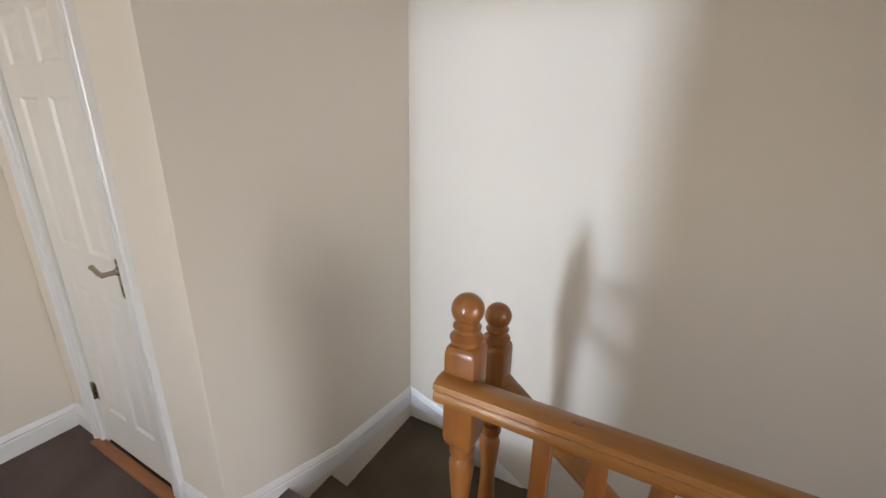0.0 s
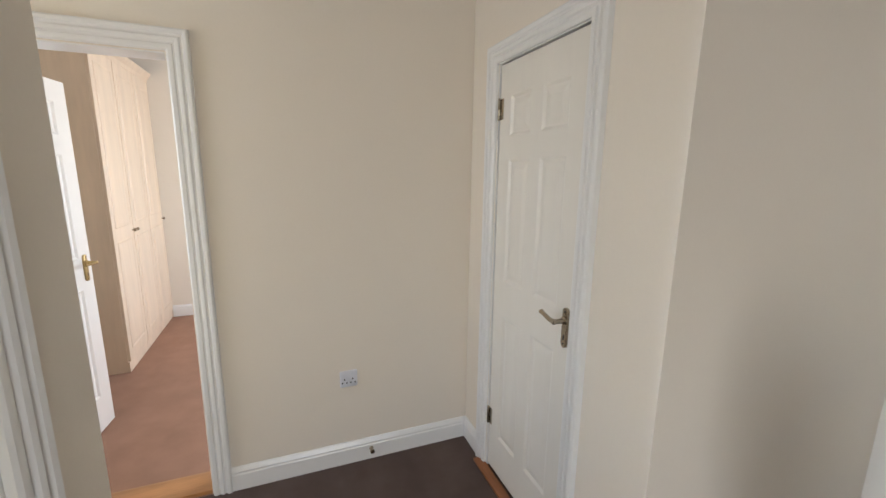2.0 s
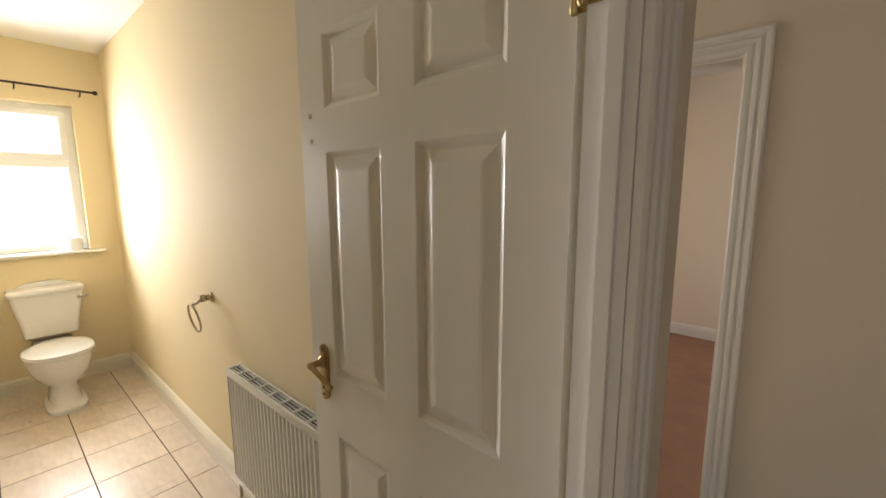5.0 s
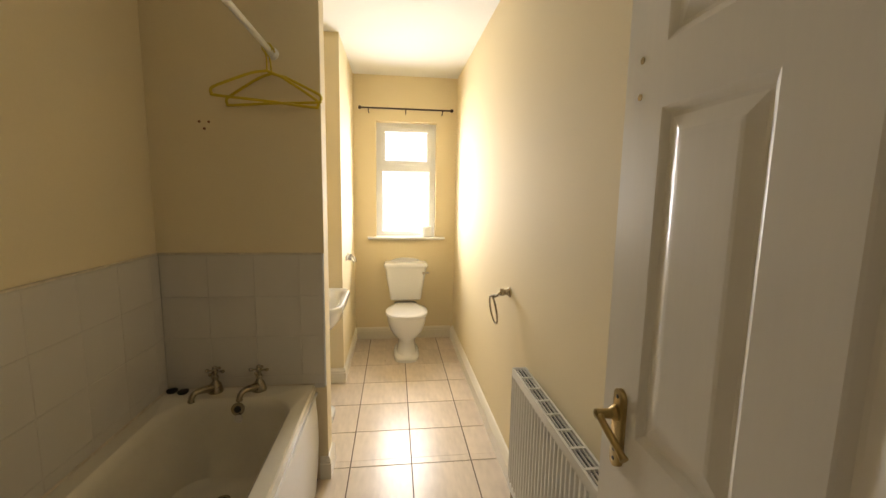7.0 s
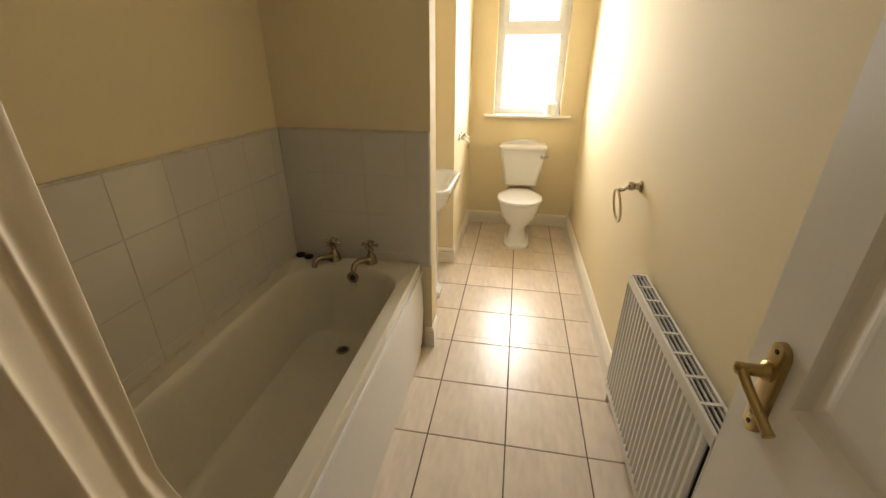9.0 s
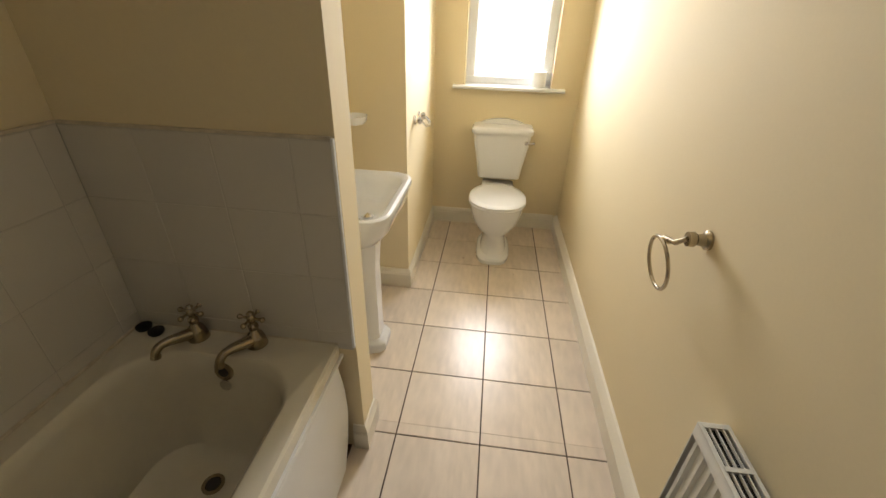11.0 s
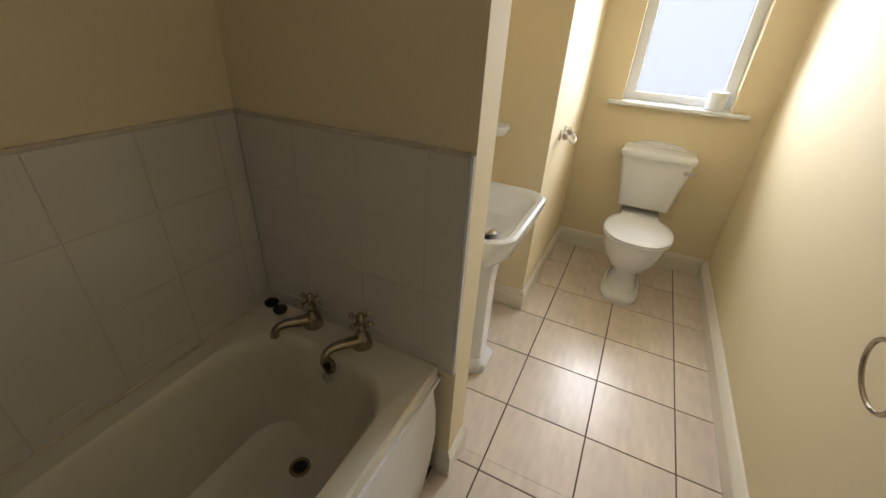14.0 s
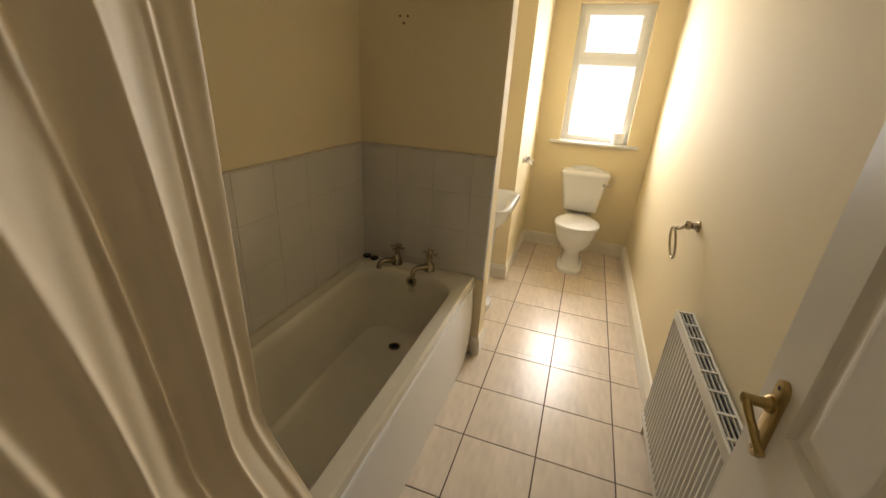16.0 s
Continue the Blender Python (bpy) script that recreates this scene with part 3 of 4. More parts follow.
part("paper", moved(rings([circle(0.02, 0, 28), circle(0.046, 0, 28), circle(0.05, 0.004, 28), circle(0.05, 0.096, 28), circle(0.046, 0.1, 28), circle(0.02, 0.1, 28), circle(0.019, 0.03, 28)], False, True), pose(-0.868, -4.555, 1.0525)), PAPER, roll, "", True)

pole = thing("curtain_pole", "thin dark metal curtain pole above the window", "curtain pole")
part("rod", tube([(-0.225, -4.44, 2.272), (-1.085, -4.44, 2.272)], 0.008), DARK, pole, "", True)
for x in (-0.222, -1.088):
    part("finial", moved(lathe([(0.017 * math.sin(math.pi * i / 8), -0.017 * math.cos(math.pi * i / 8)) for i in range(9)], 14), pose(x, -4.44, 2.272)), DARK, pole, "", True)
for x in (-0.30, -0.65, -1.0):
    part("bracket", tube([(x, -4.516, 2.24), (x, -4.45, 2.24), (x, -4.44, 2.265)], 0.005, 8), DARK, pole, "", True)

# ---- toilet ----
TX = -0.655
toilet = thing("toilet", "white ceramic close-coupled toilet with lid down", "toilet")
bowl = rings([oval(TX, -4.30, -3.872, 0.112, 0.0, square=3.2), oval(TX, -4.30, -3.868, 0.115, 0.028, square=3.2), oval(TX, -4.29, -3.876, 0.108, 0.042, square=3), oval(TX, -4.28, -3.905, 0.090, 0.052, square=2.6),
              oval(TX, -4.28, -3.938, 0.080, 0.10, square=2.4), oval(TX, -4.30, -3.945, 0.079, 0.15), oval(TX, -4.31, -3.935, 0.092, 0.18), oval(TX, -4.32, -3.895, 0.130, 0.22), oval(TX, -4.33, -3.862, 0.158, 0.275),
              oval(TX, -4.34, -3.845, 0.174, 0.34), oval(TX, -4.34, -3.842, 0.178, 0.392), oval(TX, -4.33, -3.86, 0.165, 0.398)])
part("bowl", bowl, CERAMIC, toilet, "", True)
part("shelf", box(TX - 0.12, TX + 0.12, -4.49, -4.25, 0.29, 0.40, 0.03), CERAMIC, toilet, "", True)
seat = rings([oval(TX, -4.27, -3.828, 0.186, 0.400), oval(TX, -4.272, -3.823, 0.190, 0.408), oval(TX, -4.27, -3.825, 0.188, 0.416)])
part("seat", seat, CERAMIC, toilet, "", True)
part("lid", rings([oval(TX, -4.27, -3.828, 0.186, 0.418), oval(TX, -4.272, -3.825, 0.188, 0.426), oval(TX, -4.265, -3.835, 0.178, 0.434), oval(TX, -4.24, -3.87, 0.14, 0.437)]), CERAMIC, toilet, "", True)
for x in (-0.07, 0.07):
    part("seat_hinge", tube([(TX + x - 0.02, -4.275, 0.418), (TX + x + 0.02, -4.275, 0.418)], 0.011), CHROME, toilet, "", True)


def sides(w, d, z, r=0.03):
    return rrect(TX - w, TX + w, -4.508, -4.508 + d, r, z)


part("cistern", rings([sides(0.140, 0.13, 0.435), sides(0.150, 0.150, 0.445), sides(0.165, 0.160, 0.55), sides(0.192, 0.168, 0.70), sides(0.200, 0.17, 0.765)]), CERAMIC, toilet, "", True)
lid = rings([sides(0.206, 0.184, 0.765), sides(0.212, 0.188, 0.775), sides(0.212, 0.188, 0.795), sides(0.202, 0.178, 0.808), sides(0.17, 0.15, 0.812)])
part("cistern_lid", lid, CERAMIC, toilet, "", True)
arch = [(TX + 0.15 * math.cos(math.pi * i / 12), 0.80 + 0.012 + 0.032 * math.sin(math.pi * i / 12) ** 1.5) for i in range(13)]
part("lid_crest", rings([[(x, y, z) for x, z in arch] + [(TX - 0.15, y, 0.80), (TX + 0.15, y, 0.80)] for y in (-4.508, -4.47)]), CERAMIC, toilet, "", True)
flush = part("flush_lever", moved(lathe([(0.014, 0), (0.014, 0.008), (0.008, 0.02)], 14), pose(TX - 0.168, -4.340, 0.715, -90)), CHROME, toilet, "", True)
part("lever_arm", tube([(TX - 0.168, -4.322, 0.715), (TX - 0.19, -4.318, 0.716), (TX - 0.222, -4.32, 0.721)], [0.006, 0.006, 0.008]), CHROME, flush, "", True)
part("waste_connector", tube([(TX - 0.08, -4.46, 0.10), (TX - 0.12, -4.50, 0.10)], 0.012), DARK, toilet)


# ---- taps ----
def tap(name, label, m, k=1.0):
    """Pillar tap: local x points out over the bowl."""
    t = thing(name, label, "tap", "pillar taps", m)
    part("base", lathe([(0.027 * k, 0), (0.027 * k, 0.004 * k), (0.024 * k, 0.012 * k), (0.023 * k, 0.022 * k), (0.019 * k, 0.034 * k), (0.012 * k, 0.043 * k), (0.010 * k, 0.05 * k), (0.013 * k, 0.056 * k), (0.013 * k, 0.062 * k), (0.008 * k, 0.067 * k), (0.008 * k, 0.074 * k)], 20), NICKEL, t, "", True)
    line = curve_points([(0.004 * k, 0, 0.020 * k), (0.035 * k, 0, 0.026 * k), (0.065 * k, 0, 0.033 * k), (0.088 * k, 0, 0.032 * k), (0.101 * k, 0, 0.020 * k), (0.104 * k, 0, 0.006 * k)])
    part("spout", tube(line, [k * (0.017 - 0.0065 * min(1, i / 16) + (0.0015 if i > 27 else 0)) for i in range(len(line))], 14), NICKEL, t, "", True)
    part("nozzle", moved(lathe([(0.0085 * k, 0), (0.0085 * k, 0.0015)], 14), pose(0.1042 * k, 0, 0.0045 * k)), BLACK, t)
    head = part("crosshead", lathe([(0.007 * k, 0.073 * k), (0.011 * k, 0.079 * k), (0.011 * k, 0.089 * k), (0.007 * k, 0.095 * k), (0.010 * k, 0.099 * k), (0.005 * k, 0.104 * k)], 16), NICKEL, t, "", True)
    for a in range(4):
        c, s = math.cos(radians(20 + 90 * a)), math.sin(radians(20 + 90 * a))
        reach = ((0.005, 0.0045), (0.018, 0.0035), (0.024, 0.0035), (0.028, 0.0065), (0.032, 0.0075), (0.036, 0.0055), (0.038, 0.002))
        part("spoke", tube([(r * k * c, r * k * s, 0.084 * k) for r, _ in reach], [q * k for _, q in reach], 10), NICKEL, head, "", True)
    return t


# ---- washbasin ----
basin = thing("washbasin", "white ceramic pedestal washbasin in the alcove", "washbasin")
BY = -3.005


def brect(x0, x1, hy, r, z):
    return rrect(x0, x1, BY - hy, BY + hy, r, z, 6)


body = rings([brect(-0.10, 0.165, 0.10, 0.05, 0.60), brect(-0.17, 0.165, 0.19, 0.07, 0.66), brect(-0.225, 0.165, 0.255, 0.10, 0.73), brect(-0.238, 0.167, 0.270, 0.095, 0.775), brect(-0.245, 0.168, 0.278, 0.09, 0.80),
              brect(-0.243, 0.168, 0.277, 0.09, 0.815), brect(-0.232, 0.166, 0.266, 0.085, 0.820), brect(-0.212, 0.085, 0.246, 0.075, 0.812), brect(-0.205, 0.065, 0.238, 0.075, 0.805), brect(-0.192, 0.05, 0.225, 0.075, 0.77), brect(-0.165, 0.03, 0.19, 0.07, 0.71),
              brect(-0.12, 0.0, 0.12, 0.06, 0.685), brect(-0.09, -0.03, 0.03, 0.03, 0.68)])
part("bowl", body, CERAMIC, basin, "", True)
part("upstand", rings([brect(0.10, 0.168, 0.262, 0.02, 0.818), brect(0.115, 0.168, 0.258, 0.02, 0.832), brect(0.140, 0.168, 0.235, 0.012, 0.850), brect(0.150, 0.168, 0.15, 0.008, 0.872)]), CERAMIC, basin, "", True)


def octo(w, d, z, cx=-0.03):
    c = 0.35
    return [(cx - d, BY - w * c * 1.6, z), (cx - d * 0.82, BY - w * 0.8, z), (cx - d * 0.4, BY - w, z), (cx + d, BY - w, z), (cx + d, BY + w, z), (cx - d * 0.4, BY + w, z), (cx - d * 0.82, BY + w * 0.8, z), (cx - d, BY + w * c * 1.6, z)]


part("pedestal", moved(rings([octo(0.094, 0.118, 0), octo(0.098, 0.122, 0.028), octo(0.096, 0.119, 0.046), octo(0.086, 0.106, 0.058), octo(0.074, 0.093, 0.068), octo(0.071, 0.089, 0.10), octo(0.070, 0.088, 0.45), octo(0.085, 0.10, 0.62), octo(0.10, 0.12, 0.68)]), pose(0, -0.02, 0)), CERAMIC, basin, "", True)
part("waste", moved(lathe([(0.034, 0), (0.034, 0.005), (0.021, 0.006), (0.018, 0.001)], 18), pose(-0.035, BY + 0.012, 0.684)), CHROME, basin, "", True)
for i in range(4):
    part("overflow_hole", moved(lathe([(0.005, 0), (0.005, 0.002)], 8), pose(0.0425, BY - 0.045 + 0.03 * i, 0.745 + (0.012 if i in (0, 3) else 0), 0, -65)), BLACK, basin)
for y in (BY - 0.10, BY + 0.10):
    tap("basin_tap", "nickel cross-head pillar tap on the washbasin", pose(0.098, y, 0.826, 0, 0, 180), 1.0)
plug = thing("basin_plug", "metal basin plug with chain beside the waste", "plug")
part("stopper", moved(lathe([(0.024, 0), (0.027, 0.007), (0.015, 0.016), (0.005, 0.022)], 16), pose(-0.088, BY - 0.03, 0.690, 12, 8)), CHROME, plug, "", True)
for i in range(6):
    part("chain_link", tube([(-0.085 - 0.006 * i + 0.006 * math.cos(a), BY - 0.045 + 0.007 * i + 0.004 * math.sin(a), 0.691) for a in (0, 1.05, 2.1, 3.14, 4.2, 5.24)], 0.0013, 5, closed=True), CHROME, plug)

# ---- bathroom fittings ----
soap = thing("soap_dish", "frosted glass soap dish on a chrome wall mount", "soap dish")
part("rose", moved(lathe([(0.026, 0), (0.026, 0.006), (0.018, 0.014), (0.014, 0.03), (0.020, 0.036), (0.020, 0.048)], 18), pose(0.17, -3.34, 1.052, 0, -90)), NICKEL, soap, "", True)
part("dish", rings([oval(0.055, -3.41, -3.30, 0.05, 1.010), oval(0.055, -3.417, -3.293, 0.060, 1.023), oval(0.055, -3.42, -3.29, 0.064, 1.045), oval(0.055, -3.415, -3.295, 0.060, 1.045), oval(0.055, -3.40, -3.31, 0.045, 1.020)]), CERAMIC, soap, "", True)
part("arm", tube([(0.125, -3.34, 1.052), (0.105, -3.345, 1.040)], 0.008), NICKEL, soap, "", True)
holder = thing("toilet_roll_holder", "chrome toilet roll holder on the pier", "roll holder")
for y in (-3.75, -3.87):
    part("rose", moved(lathe([(0.026, 0), (0.026, 0.006), (0.017, 0.012), (0.017, 0.02), (0.022, 0.026), (0.018, 0.04)], 18), pose(-0.153, y, 0.955, 0, -90)), CHROME, holder, "", True)
part("bar", tube([(-0.195, -3.75, 0.952), (-0.222, -3.76, 0.925), (-0.228, -3.81, 0.92), (-0.222, -3.86, 0.925), (-0.195, -3.87, 0.952)], 0.009), CHROME, holder, "", True)
ringh = thing("towel_ring", "nickel towel ring on the cream wall", "towel ring")
part("rose", moved(lathe([(0.026, 0), (0.026, 0.006), (0.017, 0.012), (0.014, 0.03), (0.020, 0.036), (0.019, 0.052)], 20), pose(-1.150, -2.497, 0.965, 0, 90)), NICKEL, ringh, "", True)
part("arm", tube([(-1.10, -2.497, 0.965), (-1.085, -2.52, 0.94), (-1.08, -2.55, 0.932)], 0.007), NICKEL, ringh, "", True)
part("collar", tube([(-1.081, -2.545, 0.932), (-1.079, -2.572, 0.926)], 0.0095, 12), NICKEL, ringh, "", True)
part("ring", tube([(-1.08 + 0.012 * math.sin(2 * math.pi * i / 28), -2.565 + 0.075 * math.cos(2 * math.pi * i / 28), 0.852 + 0.075 * math.sin(2 * math.pi * i / 28)) for i in range(28)], 0.0055, 8, closed=True), NICKEL, ringh, "", True)

# ---- radiator ----
rad = thing("radiator", "off-white ribbed panel radiator below the towel ring", "radiator")
RY0, RY1, RZ0, RZ1, RX = -2.150, -1.362, 0.13, 0.703, -1.068
prof = []
for i in range(24):
    y = RY0 + 0.02 + (RY1 - RY0 - 0.04) * i / 24
    st = (RY1 - RY0 - 0.04) / 24
    prof += [(y, 0.0), (y + st * 0.30, 0.0), (y + st * 0.45, -0.008), (y + st * 0.85, -0.008)]
prof.append((RY1 - 0.02, 0.0))
part("front_panel", rings([[(RX + d, y, z) for y, d in prof] for z in (RZ0 + 0.03, RZ1 - 0.035)], False, False, closed=False), RADIATOR, rad)
for z0, z1 in ((RZ0, RZ0 + 0.032), (RZ1 - 0.037, RZ1 - 0.002)):
    part("header", box(RX - 0.014, RX + 0.001, RY0, RY1, z0, z1, 0.006), RADIATOR, rad, "", True)
for y in (RY0, RY1 - 0.003):
    part("side_panel", box(RX - 0.064, RX - 0.001, y, y + 0.003, RZ0 + 0.02, RZ1), RADIATOR, rad)
part("back_panel", box(RX - 0.067, RX - 0.060, RY0, RY1, RZ0 + 0.01, RZ1 - 0.003), RADIATOR, rad)
# solid dark box standing in for the shade between the radiator panels
part("shade_core", box(RX - 0.058, RX - 0.016, RY0 + 0.004, RY1 - 0.004, RZ0 + 0.04, RZ1 - 0.012), SLOT_SHADE, rad)
for x in (0.004, 0.060, 0.018, 0.032, 0.046):
    w = 0.004 if x in (0.004, 0.060) else 0.0013
    part("grille_bar", box(RX - x - w, RX - x + w, RY0 + 0.003, RY1 - 0.003, RZ1 - 0.006, RZ1 + 0.001), RADIATOR, rad)
for i in range(9):
    y = RY0 + 0.004 + (RY1 - RY0 - 0.016) * i / 8
    part("grille_bridge", box(RX - 0.058, RX - 0.006, y, y + 0.010, RZ1 - 0.005, RZ1 + 0.002), RADIATOR, rad)
for y in (RY0 + 0.1, RY1 - 0.1):
    part("bracket", box(-1.150, RX - 0.066, y - 0.015, y + 0.015, 0.26, 0.58), RADIATOR, rad)
part("valve", moved(lathe([(0.011, -0.03), (0.013, 0), (0.018, 0.006), (0.018, 0.04), (0.010, 0.05)], 14), pose(RX - 0.035, RY0 - 0.035, 0.125)), CHROME, rad, "", True)
part("pipe", tube([(RX - 0.035, RY0 - 0.035, 0.001), (RX - 0.035, RY0 - 0.035, 0.12), (RX - 0.035, RY0 + 0.01, 0.15)], 0.0075), NICKEL, rad, "", True)

# ---- bath ----
bath = thing("bathtub", "off-white acrylic bathtub with white side panel", "bathtub")
RIM = 0.518
tub = rings([rrect(-0.151, 0.535, -2.453, -0.76, 0.015, RIM - 0.05), rrect(-0.151, 0.535, -2.453, -0.76, 0.015, RIM - 0.008), rrect(-0.144, 0.530, -2.448, -0.765, 0.015, RIM),
             rrect(-0.088, 0.470, -2.345, -0.87, 0.15, RIM - 0.002), rrect(-0.078, 0.460, -2.335, -0.88, 0.15, RIM - 0.012), rrect(-0.068, 0.450, -2.325, -0.90, 0.15, RIM - 0.05),
             rrect(-0.045, 0.428, -2.305, -1.0, 0.14, 0.32), rrect(-0.015, 0.40, -2.275, -1.10, 0.12, 0.17), rrect(0.02, 0.36, -2.235, -1.16, 0.10, 0.135), rrect(0.10, 0.28, -2.15, -1.25, 0.08, 0.128)], False, True)
part("tub", tub, ACRYLIC, bath, "", True)
outer = []
for z in (0.0, 0.03, 0.12, 0.24, 0.36, 0.46):
    end = -2.40 - 0.045 * math.sin(z / 0.46 * math.pi) ** 1.0 + 0.05 * (1 - z / 0.46)
    outer.append([(-0.160, -0.78, z), (-0.160, -1.6, z), (-0.160, -2.2, z), (-0.160 - 0.006 * math.sin(z / 0.46 * math.pi), end, z), (-0.154, end, z), (-0.154, -0.78, z)])
part("side_panel", rings(outer), GLOSS, bath, "white bath panel with a ragged cut end", False)
part("rail", box(-0.159, -0.150, -2.453, -0.76, RIM - 0.058, RIM - 0.045), GLOSS, bath)
part("waste", moved(lathe([(0.034, 0), (0.034, 0.004), (0.024, 0.005), (0.020, 0.001)], 20), pose(0.2, -2.17, 0.130)), NICKEL, bath, "", True)
part("waste_hole", moved(lathe([(0.021, 0), (0.021, 0.002)], 18), pose(0.2, -2.17, 0.133)), BLACK, bath)
part("overflow", moved(lathe([(0.030, 0), (0.030, 0.006), (0.020, 0.008), (0.010, 0.006)], 20), pose(0.175, -2.327, 0.470, -82)), NICKEL, bath, "", True)
part("overflow_hole", moved(lathe([(0.016, 0), (0.016, 0.002)], 14), pose(0.175, -2.320, 0.471, -82)), BLACK, bath)
part("overflow_tag", moved(lathe([(0.019, 0), (0.019, 0.003)], 14), pose(0.168, -2.308, 0.432, -82)), CHROME, bath)
part("sealant", tube([(0.534, -0.77, RIM + 0.002), (0.534, -2.449, RIM + 0.002), (-0.15, -2.449, RIM + 0.002)], 0.006, 8), SEAL, bath, "yellowed sealant line")
for x in (0.303, 0.104):
    tap("bath_tap", "aged nickel cross-head tap on the bath rim", pose(x, -2.410, RIM, 0, 0, 62 if x > 0.2 else 66), 1.22)
for x, y in ((0.503, -2.420), (0.448, -2.406)):
    p = thing("rubber_plug", "black rubber plug lying on the bath rim", "plug", "plugs on the bath")
    part("disc", moved(lathe([(0.020, 0), (0.024, 0.006), (0.024, 0.012), (0.016, 0.014)], 18), pose(x, y, RIM)), BLACK, p, "", True)

# shower rail, curtain and hangers
rail = thing("shower_rail", "white tubular shower rail above the bath", "shower rail")
part("tube", tube([(0.0, -0.444, 2.08), (0.0, -2.455, 2.08)], 0.0125, 12), GLOSS, rail, "", True)
for y, r in ((-0.444, 90), (-2.455, -90)):
    part("flange", moved(lathe([(0.028, 0), (0.028, 0.008), (0.016, 0.02)], 16), pose(0.0, y, 2.08, r)), GLOSS, rail, "", True)


def hanger(y, turn, tilt):
    h = thing("coat_hanger", "yellow plastic coat hanger on the shower rail", "coat hanger", "coat hangers", pose(0, y, 2.08, 0, tilt, turn) @ Matrix.Scale(1.04, 4))
    part("hook", tube(curve_points([(-0.018, 0, -0.006), (-0.014, 0, 0.012), (0, 0, 0.019), (0.016, 0, 0.010), (0.018, 0, -0.008), (0.004, 0, -0.03), (0, 0, -0.09)]), 0.0035, 8), YELLOW, h, "", True)
    part("shoulder_loop", tube(curve_points([(0, 0, -0.09), (0.06, 0, -0.108), (0.17, 0, -0.165), (0.205, 0, -0.188), (0.205, 0, -0.208), (0.185, 0, -0.214), (0, 0, -0.212), (-0.185, 0, -0.214), (-0.205, 0, -0.208), (-0.205, 0, -0.188), (-0.17, 0, -0.165), (-0.06, 0, -0.108)]) + [Vector((0, 0, -0.09))], 0.006, 8), YELLOW, h, "", True)


hanger(-2.38, 10, -3)
hanger(-2.42, -10, 2)

curtain = thing("shower_curtain", "cream fabric shower curtain drawn back by the door", "shower curtain")
rows_ = []
for j in range(110):
    v = j / 109
    z = 2.06 - v * 1.80
    k = min(1.0, max(0.0, (0.84 - z) / 0.36))
    k = k * k * (3 - 2 * k)
    line = []
    for i in range(301):
        u = i / 300
        # ridges that drift towards the free edge on their way down
        ph = 6.6 * u - 1.9 * v + 0.22 * math.sin(3.1 * v + 5 * u)
        ridge = (0.5 + 0.5 * math.cos(2 * math.pi * ph)) ** 3.5
        soft = math.sin(2 * math.pi * (ph * 0.5 + 0.2))
        fine = 0.0022 * math.sin(2 * math.pi * (13 * u - 2.1 * v)) * math.sin(5 * u + 3 * v)
        free = min(1.0, (1 - u) / 0.10)
        belly = 0.055 * v * math.exp(-((u - 0.30) / 0.22) ** 2)
        y1 = -1.012
        x = -0.010 - 0.15 * k - (0.015 * ridge * (0.6 + 0.4 * v) + 0.009 * soft) * free * (1 - 0.35 * k) + fine - belly - 0.015 * v
        line.append((x, -0.47 + (y1 + 0.47) * u + 0.006 * math.sin(2 * math.pi * ph) * free, z))
    rows_.append(line)
cloth = part("cloth", rings(rows_, False, False, closed=False), CURTAIN, curtain, "", True)
_t = cloth.modifiers.new("thickness", "SOLIDIFY")
_t.thickness = 0.0015
for i in range(8):
    part("curtain_ring", tube([(0.019 * math.cos(2 * math.pi * k / 14), -0.50 - 0.07 * i, 2.075 + 0.022 * math.sin(2 * math.pi * k / 14)) for k in range(14)], 0.002, 6, closed=True), UPVC, curtain)

# screw holes left in the partition
for x, z in ((0.325, 1.775), (0.285, 1.775), (0.305, 1.745)):
    hole = thing("wall_plug", "brown wall plug remaining in the cream wall", "wall plug", "wall plugs")
    part("plug", moved(lathe([(0.006, 0), (0.006, 0.002)], 8), pose(x, -2.455, z, -90)), THRESH, hole)

# specks of dirt on the tiles
for x, y, r in ((-0.46, -3.93, 0.005), (-0.80, -3.78, 0.004), (-0.545, -4.02, 0.006)):
    speck = thing("dirt_speck", "small dark crumb of dirt on the floor tiles", "dirt", "crumbs of dirt")
    part("crumb", moved(lathe([(r * 0.6, 0), (r, r * 0.3), (r * 0.5, r * 0.8)], 7), pose(x, y, 0.0)), THRESH, speck)

# ---- wall tiles and floor tiles ----
TZ = [0.522, 0.572, 0.772, 0.972, 1.172]
back = setting("tile_bed_east", box(0.5365, 0.545, -2.455, -0.80, 0.50, 1.176), WALL_GROUT, "grey grout bed of the bath tiles", "tiling")
ye = [-0.80, -0.92, -1.128, -1.337, -1.545, -1.754, -1.962, -2.17, -2.378, -2.447]


def tile_mesh(name, x0, x1, y0, y1, z0, z1, mat, b=0.0015):
    bm = box(x0, x1, y0, y1, z0, z1, 0)
    bmesh.ops.bevel(bm, geom=bm.edges[:], offset=b, segments=1, affect="EDGES")
    return bm


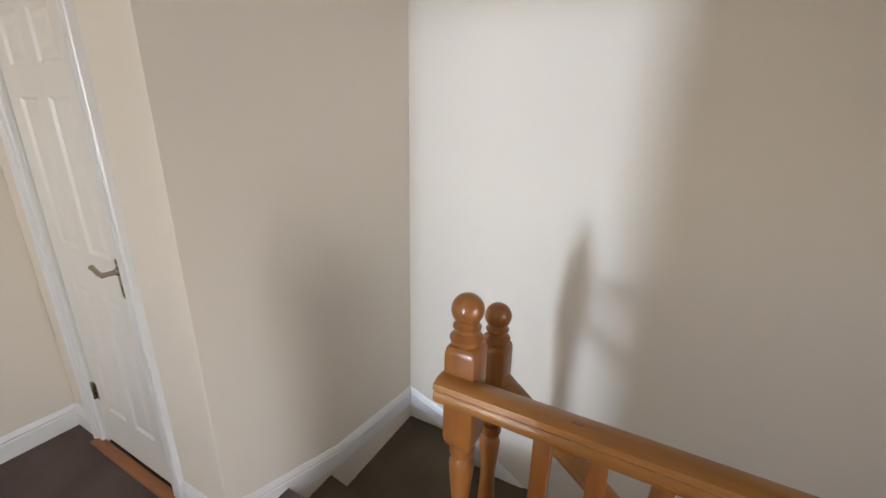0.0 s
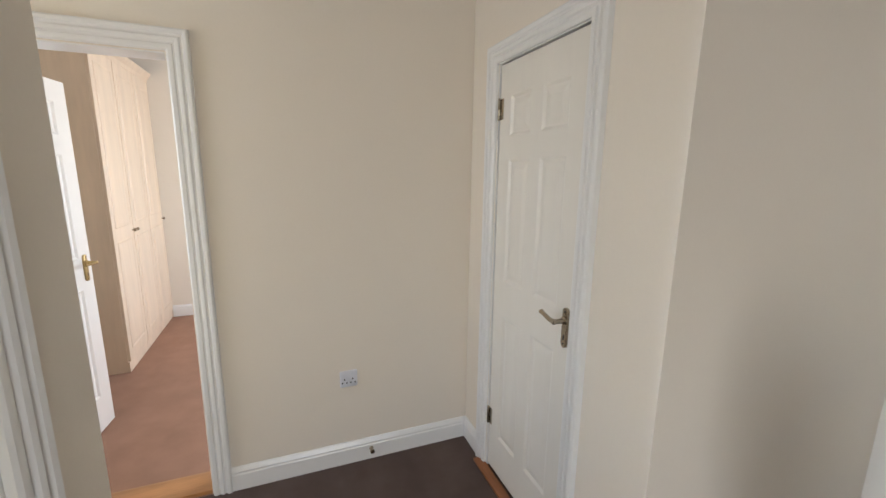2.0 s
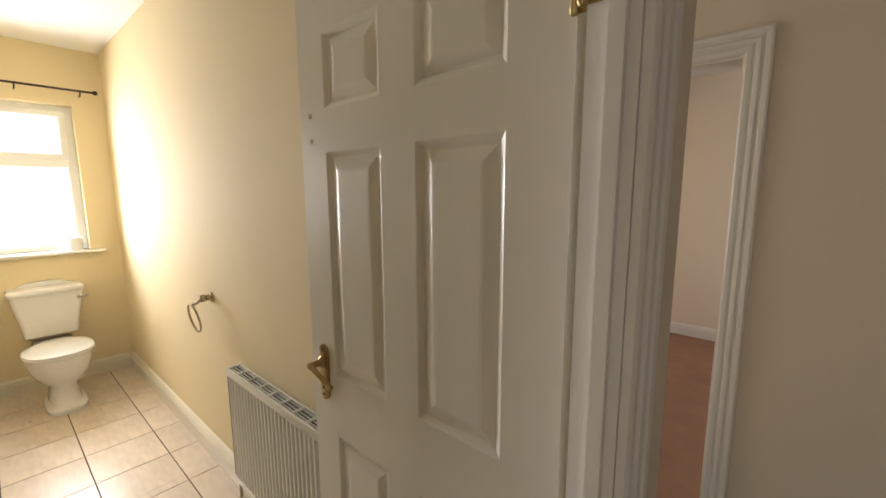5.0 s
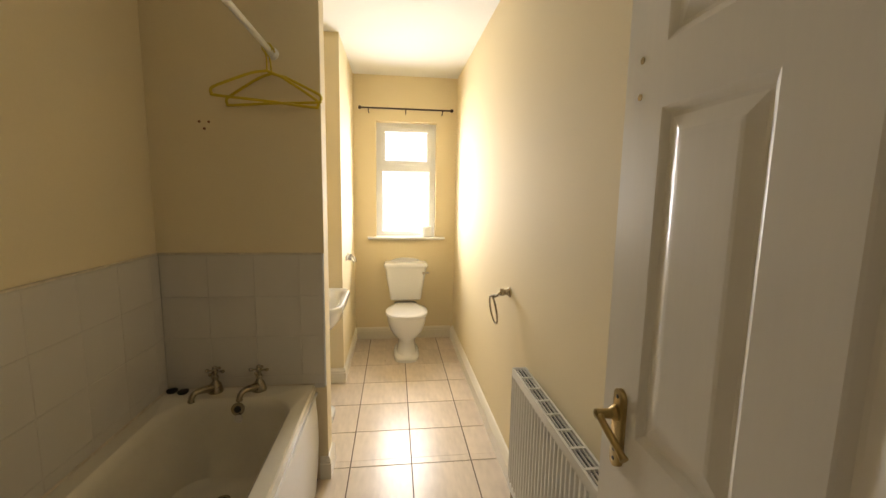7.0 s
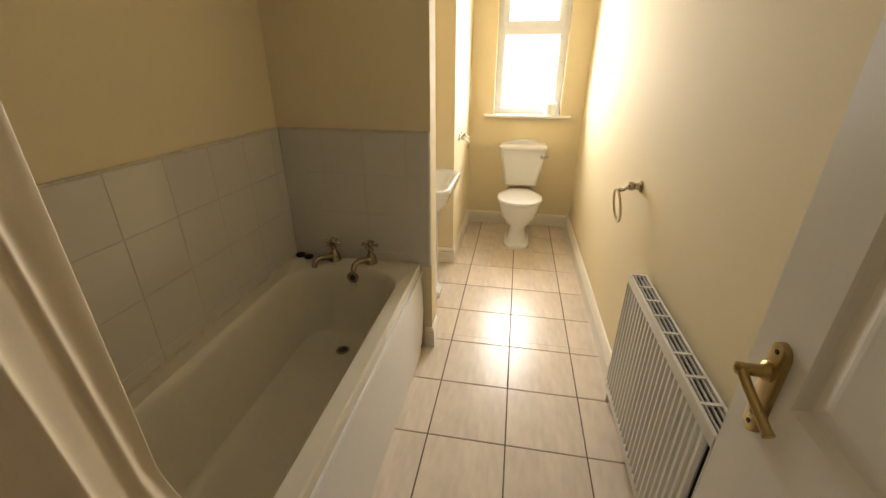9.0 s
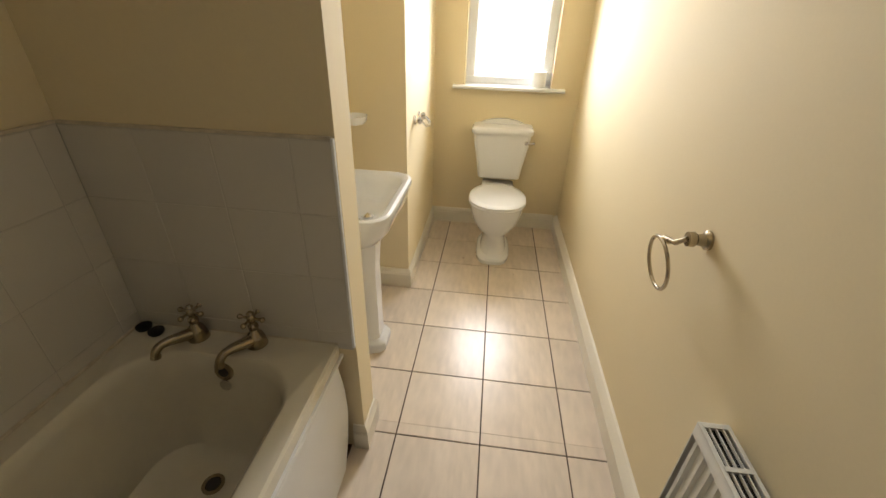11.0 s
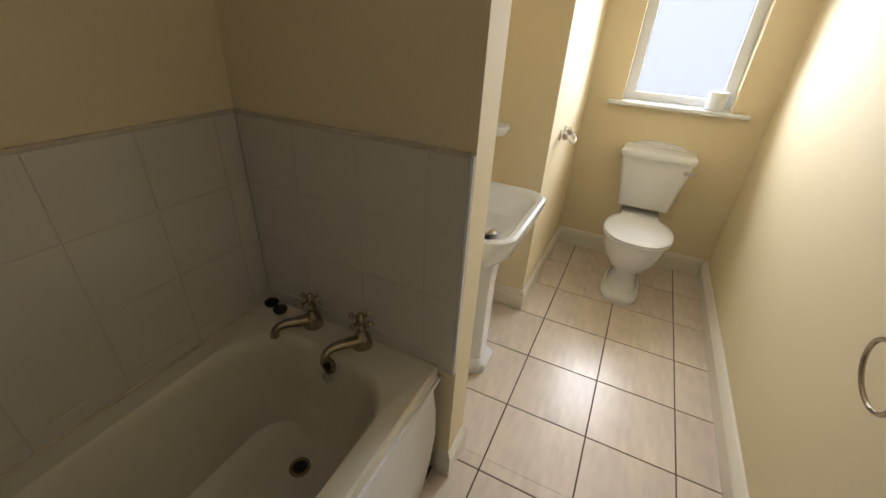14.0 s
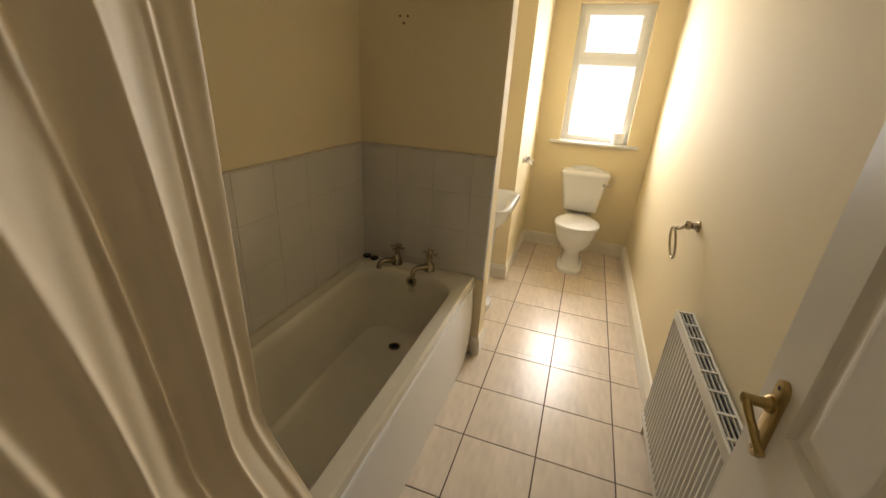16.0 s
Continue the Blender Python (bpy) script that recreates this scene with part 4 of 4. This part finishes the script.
G = 0.0006
for a, b in zip(ye, ye[1:]):
    for z0, z1 in zip(TZ, TZ[1:]):
        part("tile", tile_mesh("tile", 0.535, 0.543, b + G, a - G, z0 + G, z1 - G, WALL_TILE), WALL_TILE, back)
back2 = setting("tile_bed_partition", box(-0.198, 0.536, -2.455, -2.4465, 0.50, 1.176), WALL_GROUT, "grey grout bed of the tiles behind the taps", "tiling")
xe = [-0.197, -0.09, 0.118, 0.326, 0.533]
for a, b in zip(xe, xe[1:]):
    for z0, z1 in zip(TZ, TZ[1:]):
        part("tile", tile_mesh("tile", a + G, b - G, -2.453, -2.445, z0 + G, z1 - G, WALL_TILE), WALL_TILE, back2)
part("tile_seal", box(-0.197, 0.534, -2.455, -2.444, 1.174, 1.182, 0.002), SEAL, back2, "brown-stained sealant along the tile top")
part("tile_seal", box(0.534, 0.545, -2.449, -0.80, 1.174, 1.182, 0.002), SEAL, back, "brown-stained sealant along the tile top")
part("tile_trim", box(-0.2045, -0.1965, -2.455, -2.443, 0.51, 1.178, 0.002), UPVC, back2, "white plastic tile edge")

floor_bath = setting("floor_bathroom", box(-1.161, 0.545, -4.516, -0.425, -0.2, -0.004), GROUT, "beige ceramic tiled bathroom floor with dark joints", "tiled floor")
P = 0.332
gx = [-0.638 + P * i for i in range(-2, 4)]
gy = [-3.186 + P * j for j in range(-5, 10)]
areas = [(-1.150, 0.17, -4.516, -2.575), (-1.150, -0.15, -2.575, -0.425)]
for x0, y0 in ((x, y) for x in gx for y in gy):
    for ax0, ax1, ay0, ay1 in areas:
        a0, a1, b0, b1 = max(x0 + 0.0027, ax0), min(x0 + P - 0.0027, ax1), max(y0 + 0.0027, ay0), min(y0 + P - 0.0027, ay1)
        if a1 - a0 > 0.01 and b1 - b0 > 0.01:
            t = part("tile", moved(tile_mesh("tile", a0 - x0, a1 - x0, b0 - y0, b1 - y0, -0.006, 0.0, TILE, 0.001), pose(0, 0, 0)), TILE, floor_bath)
            t.location = (x0, y0, random.uniform(-0.0003, 0.0003))
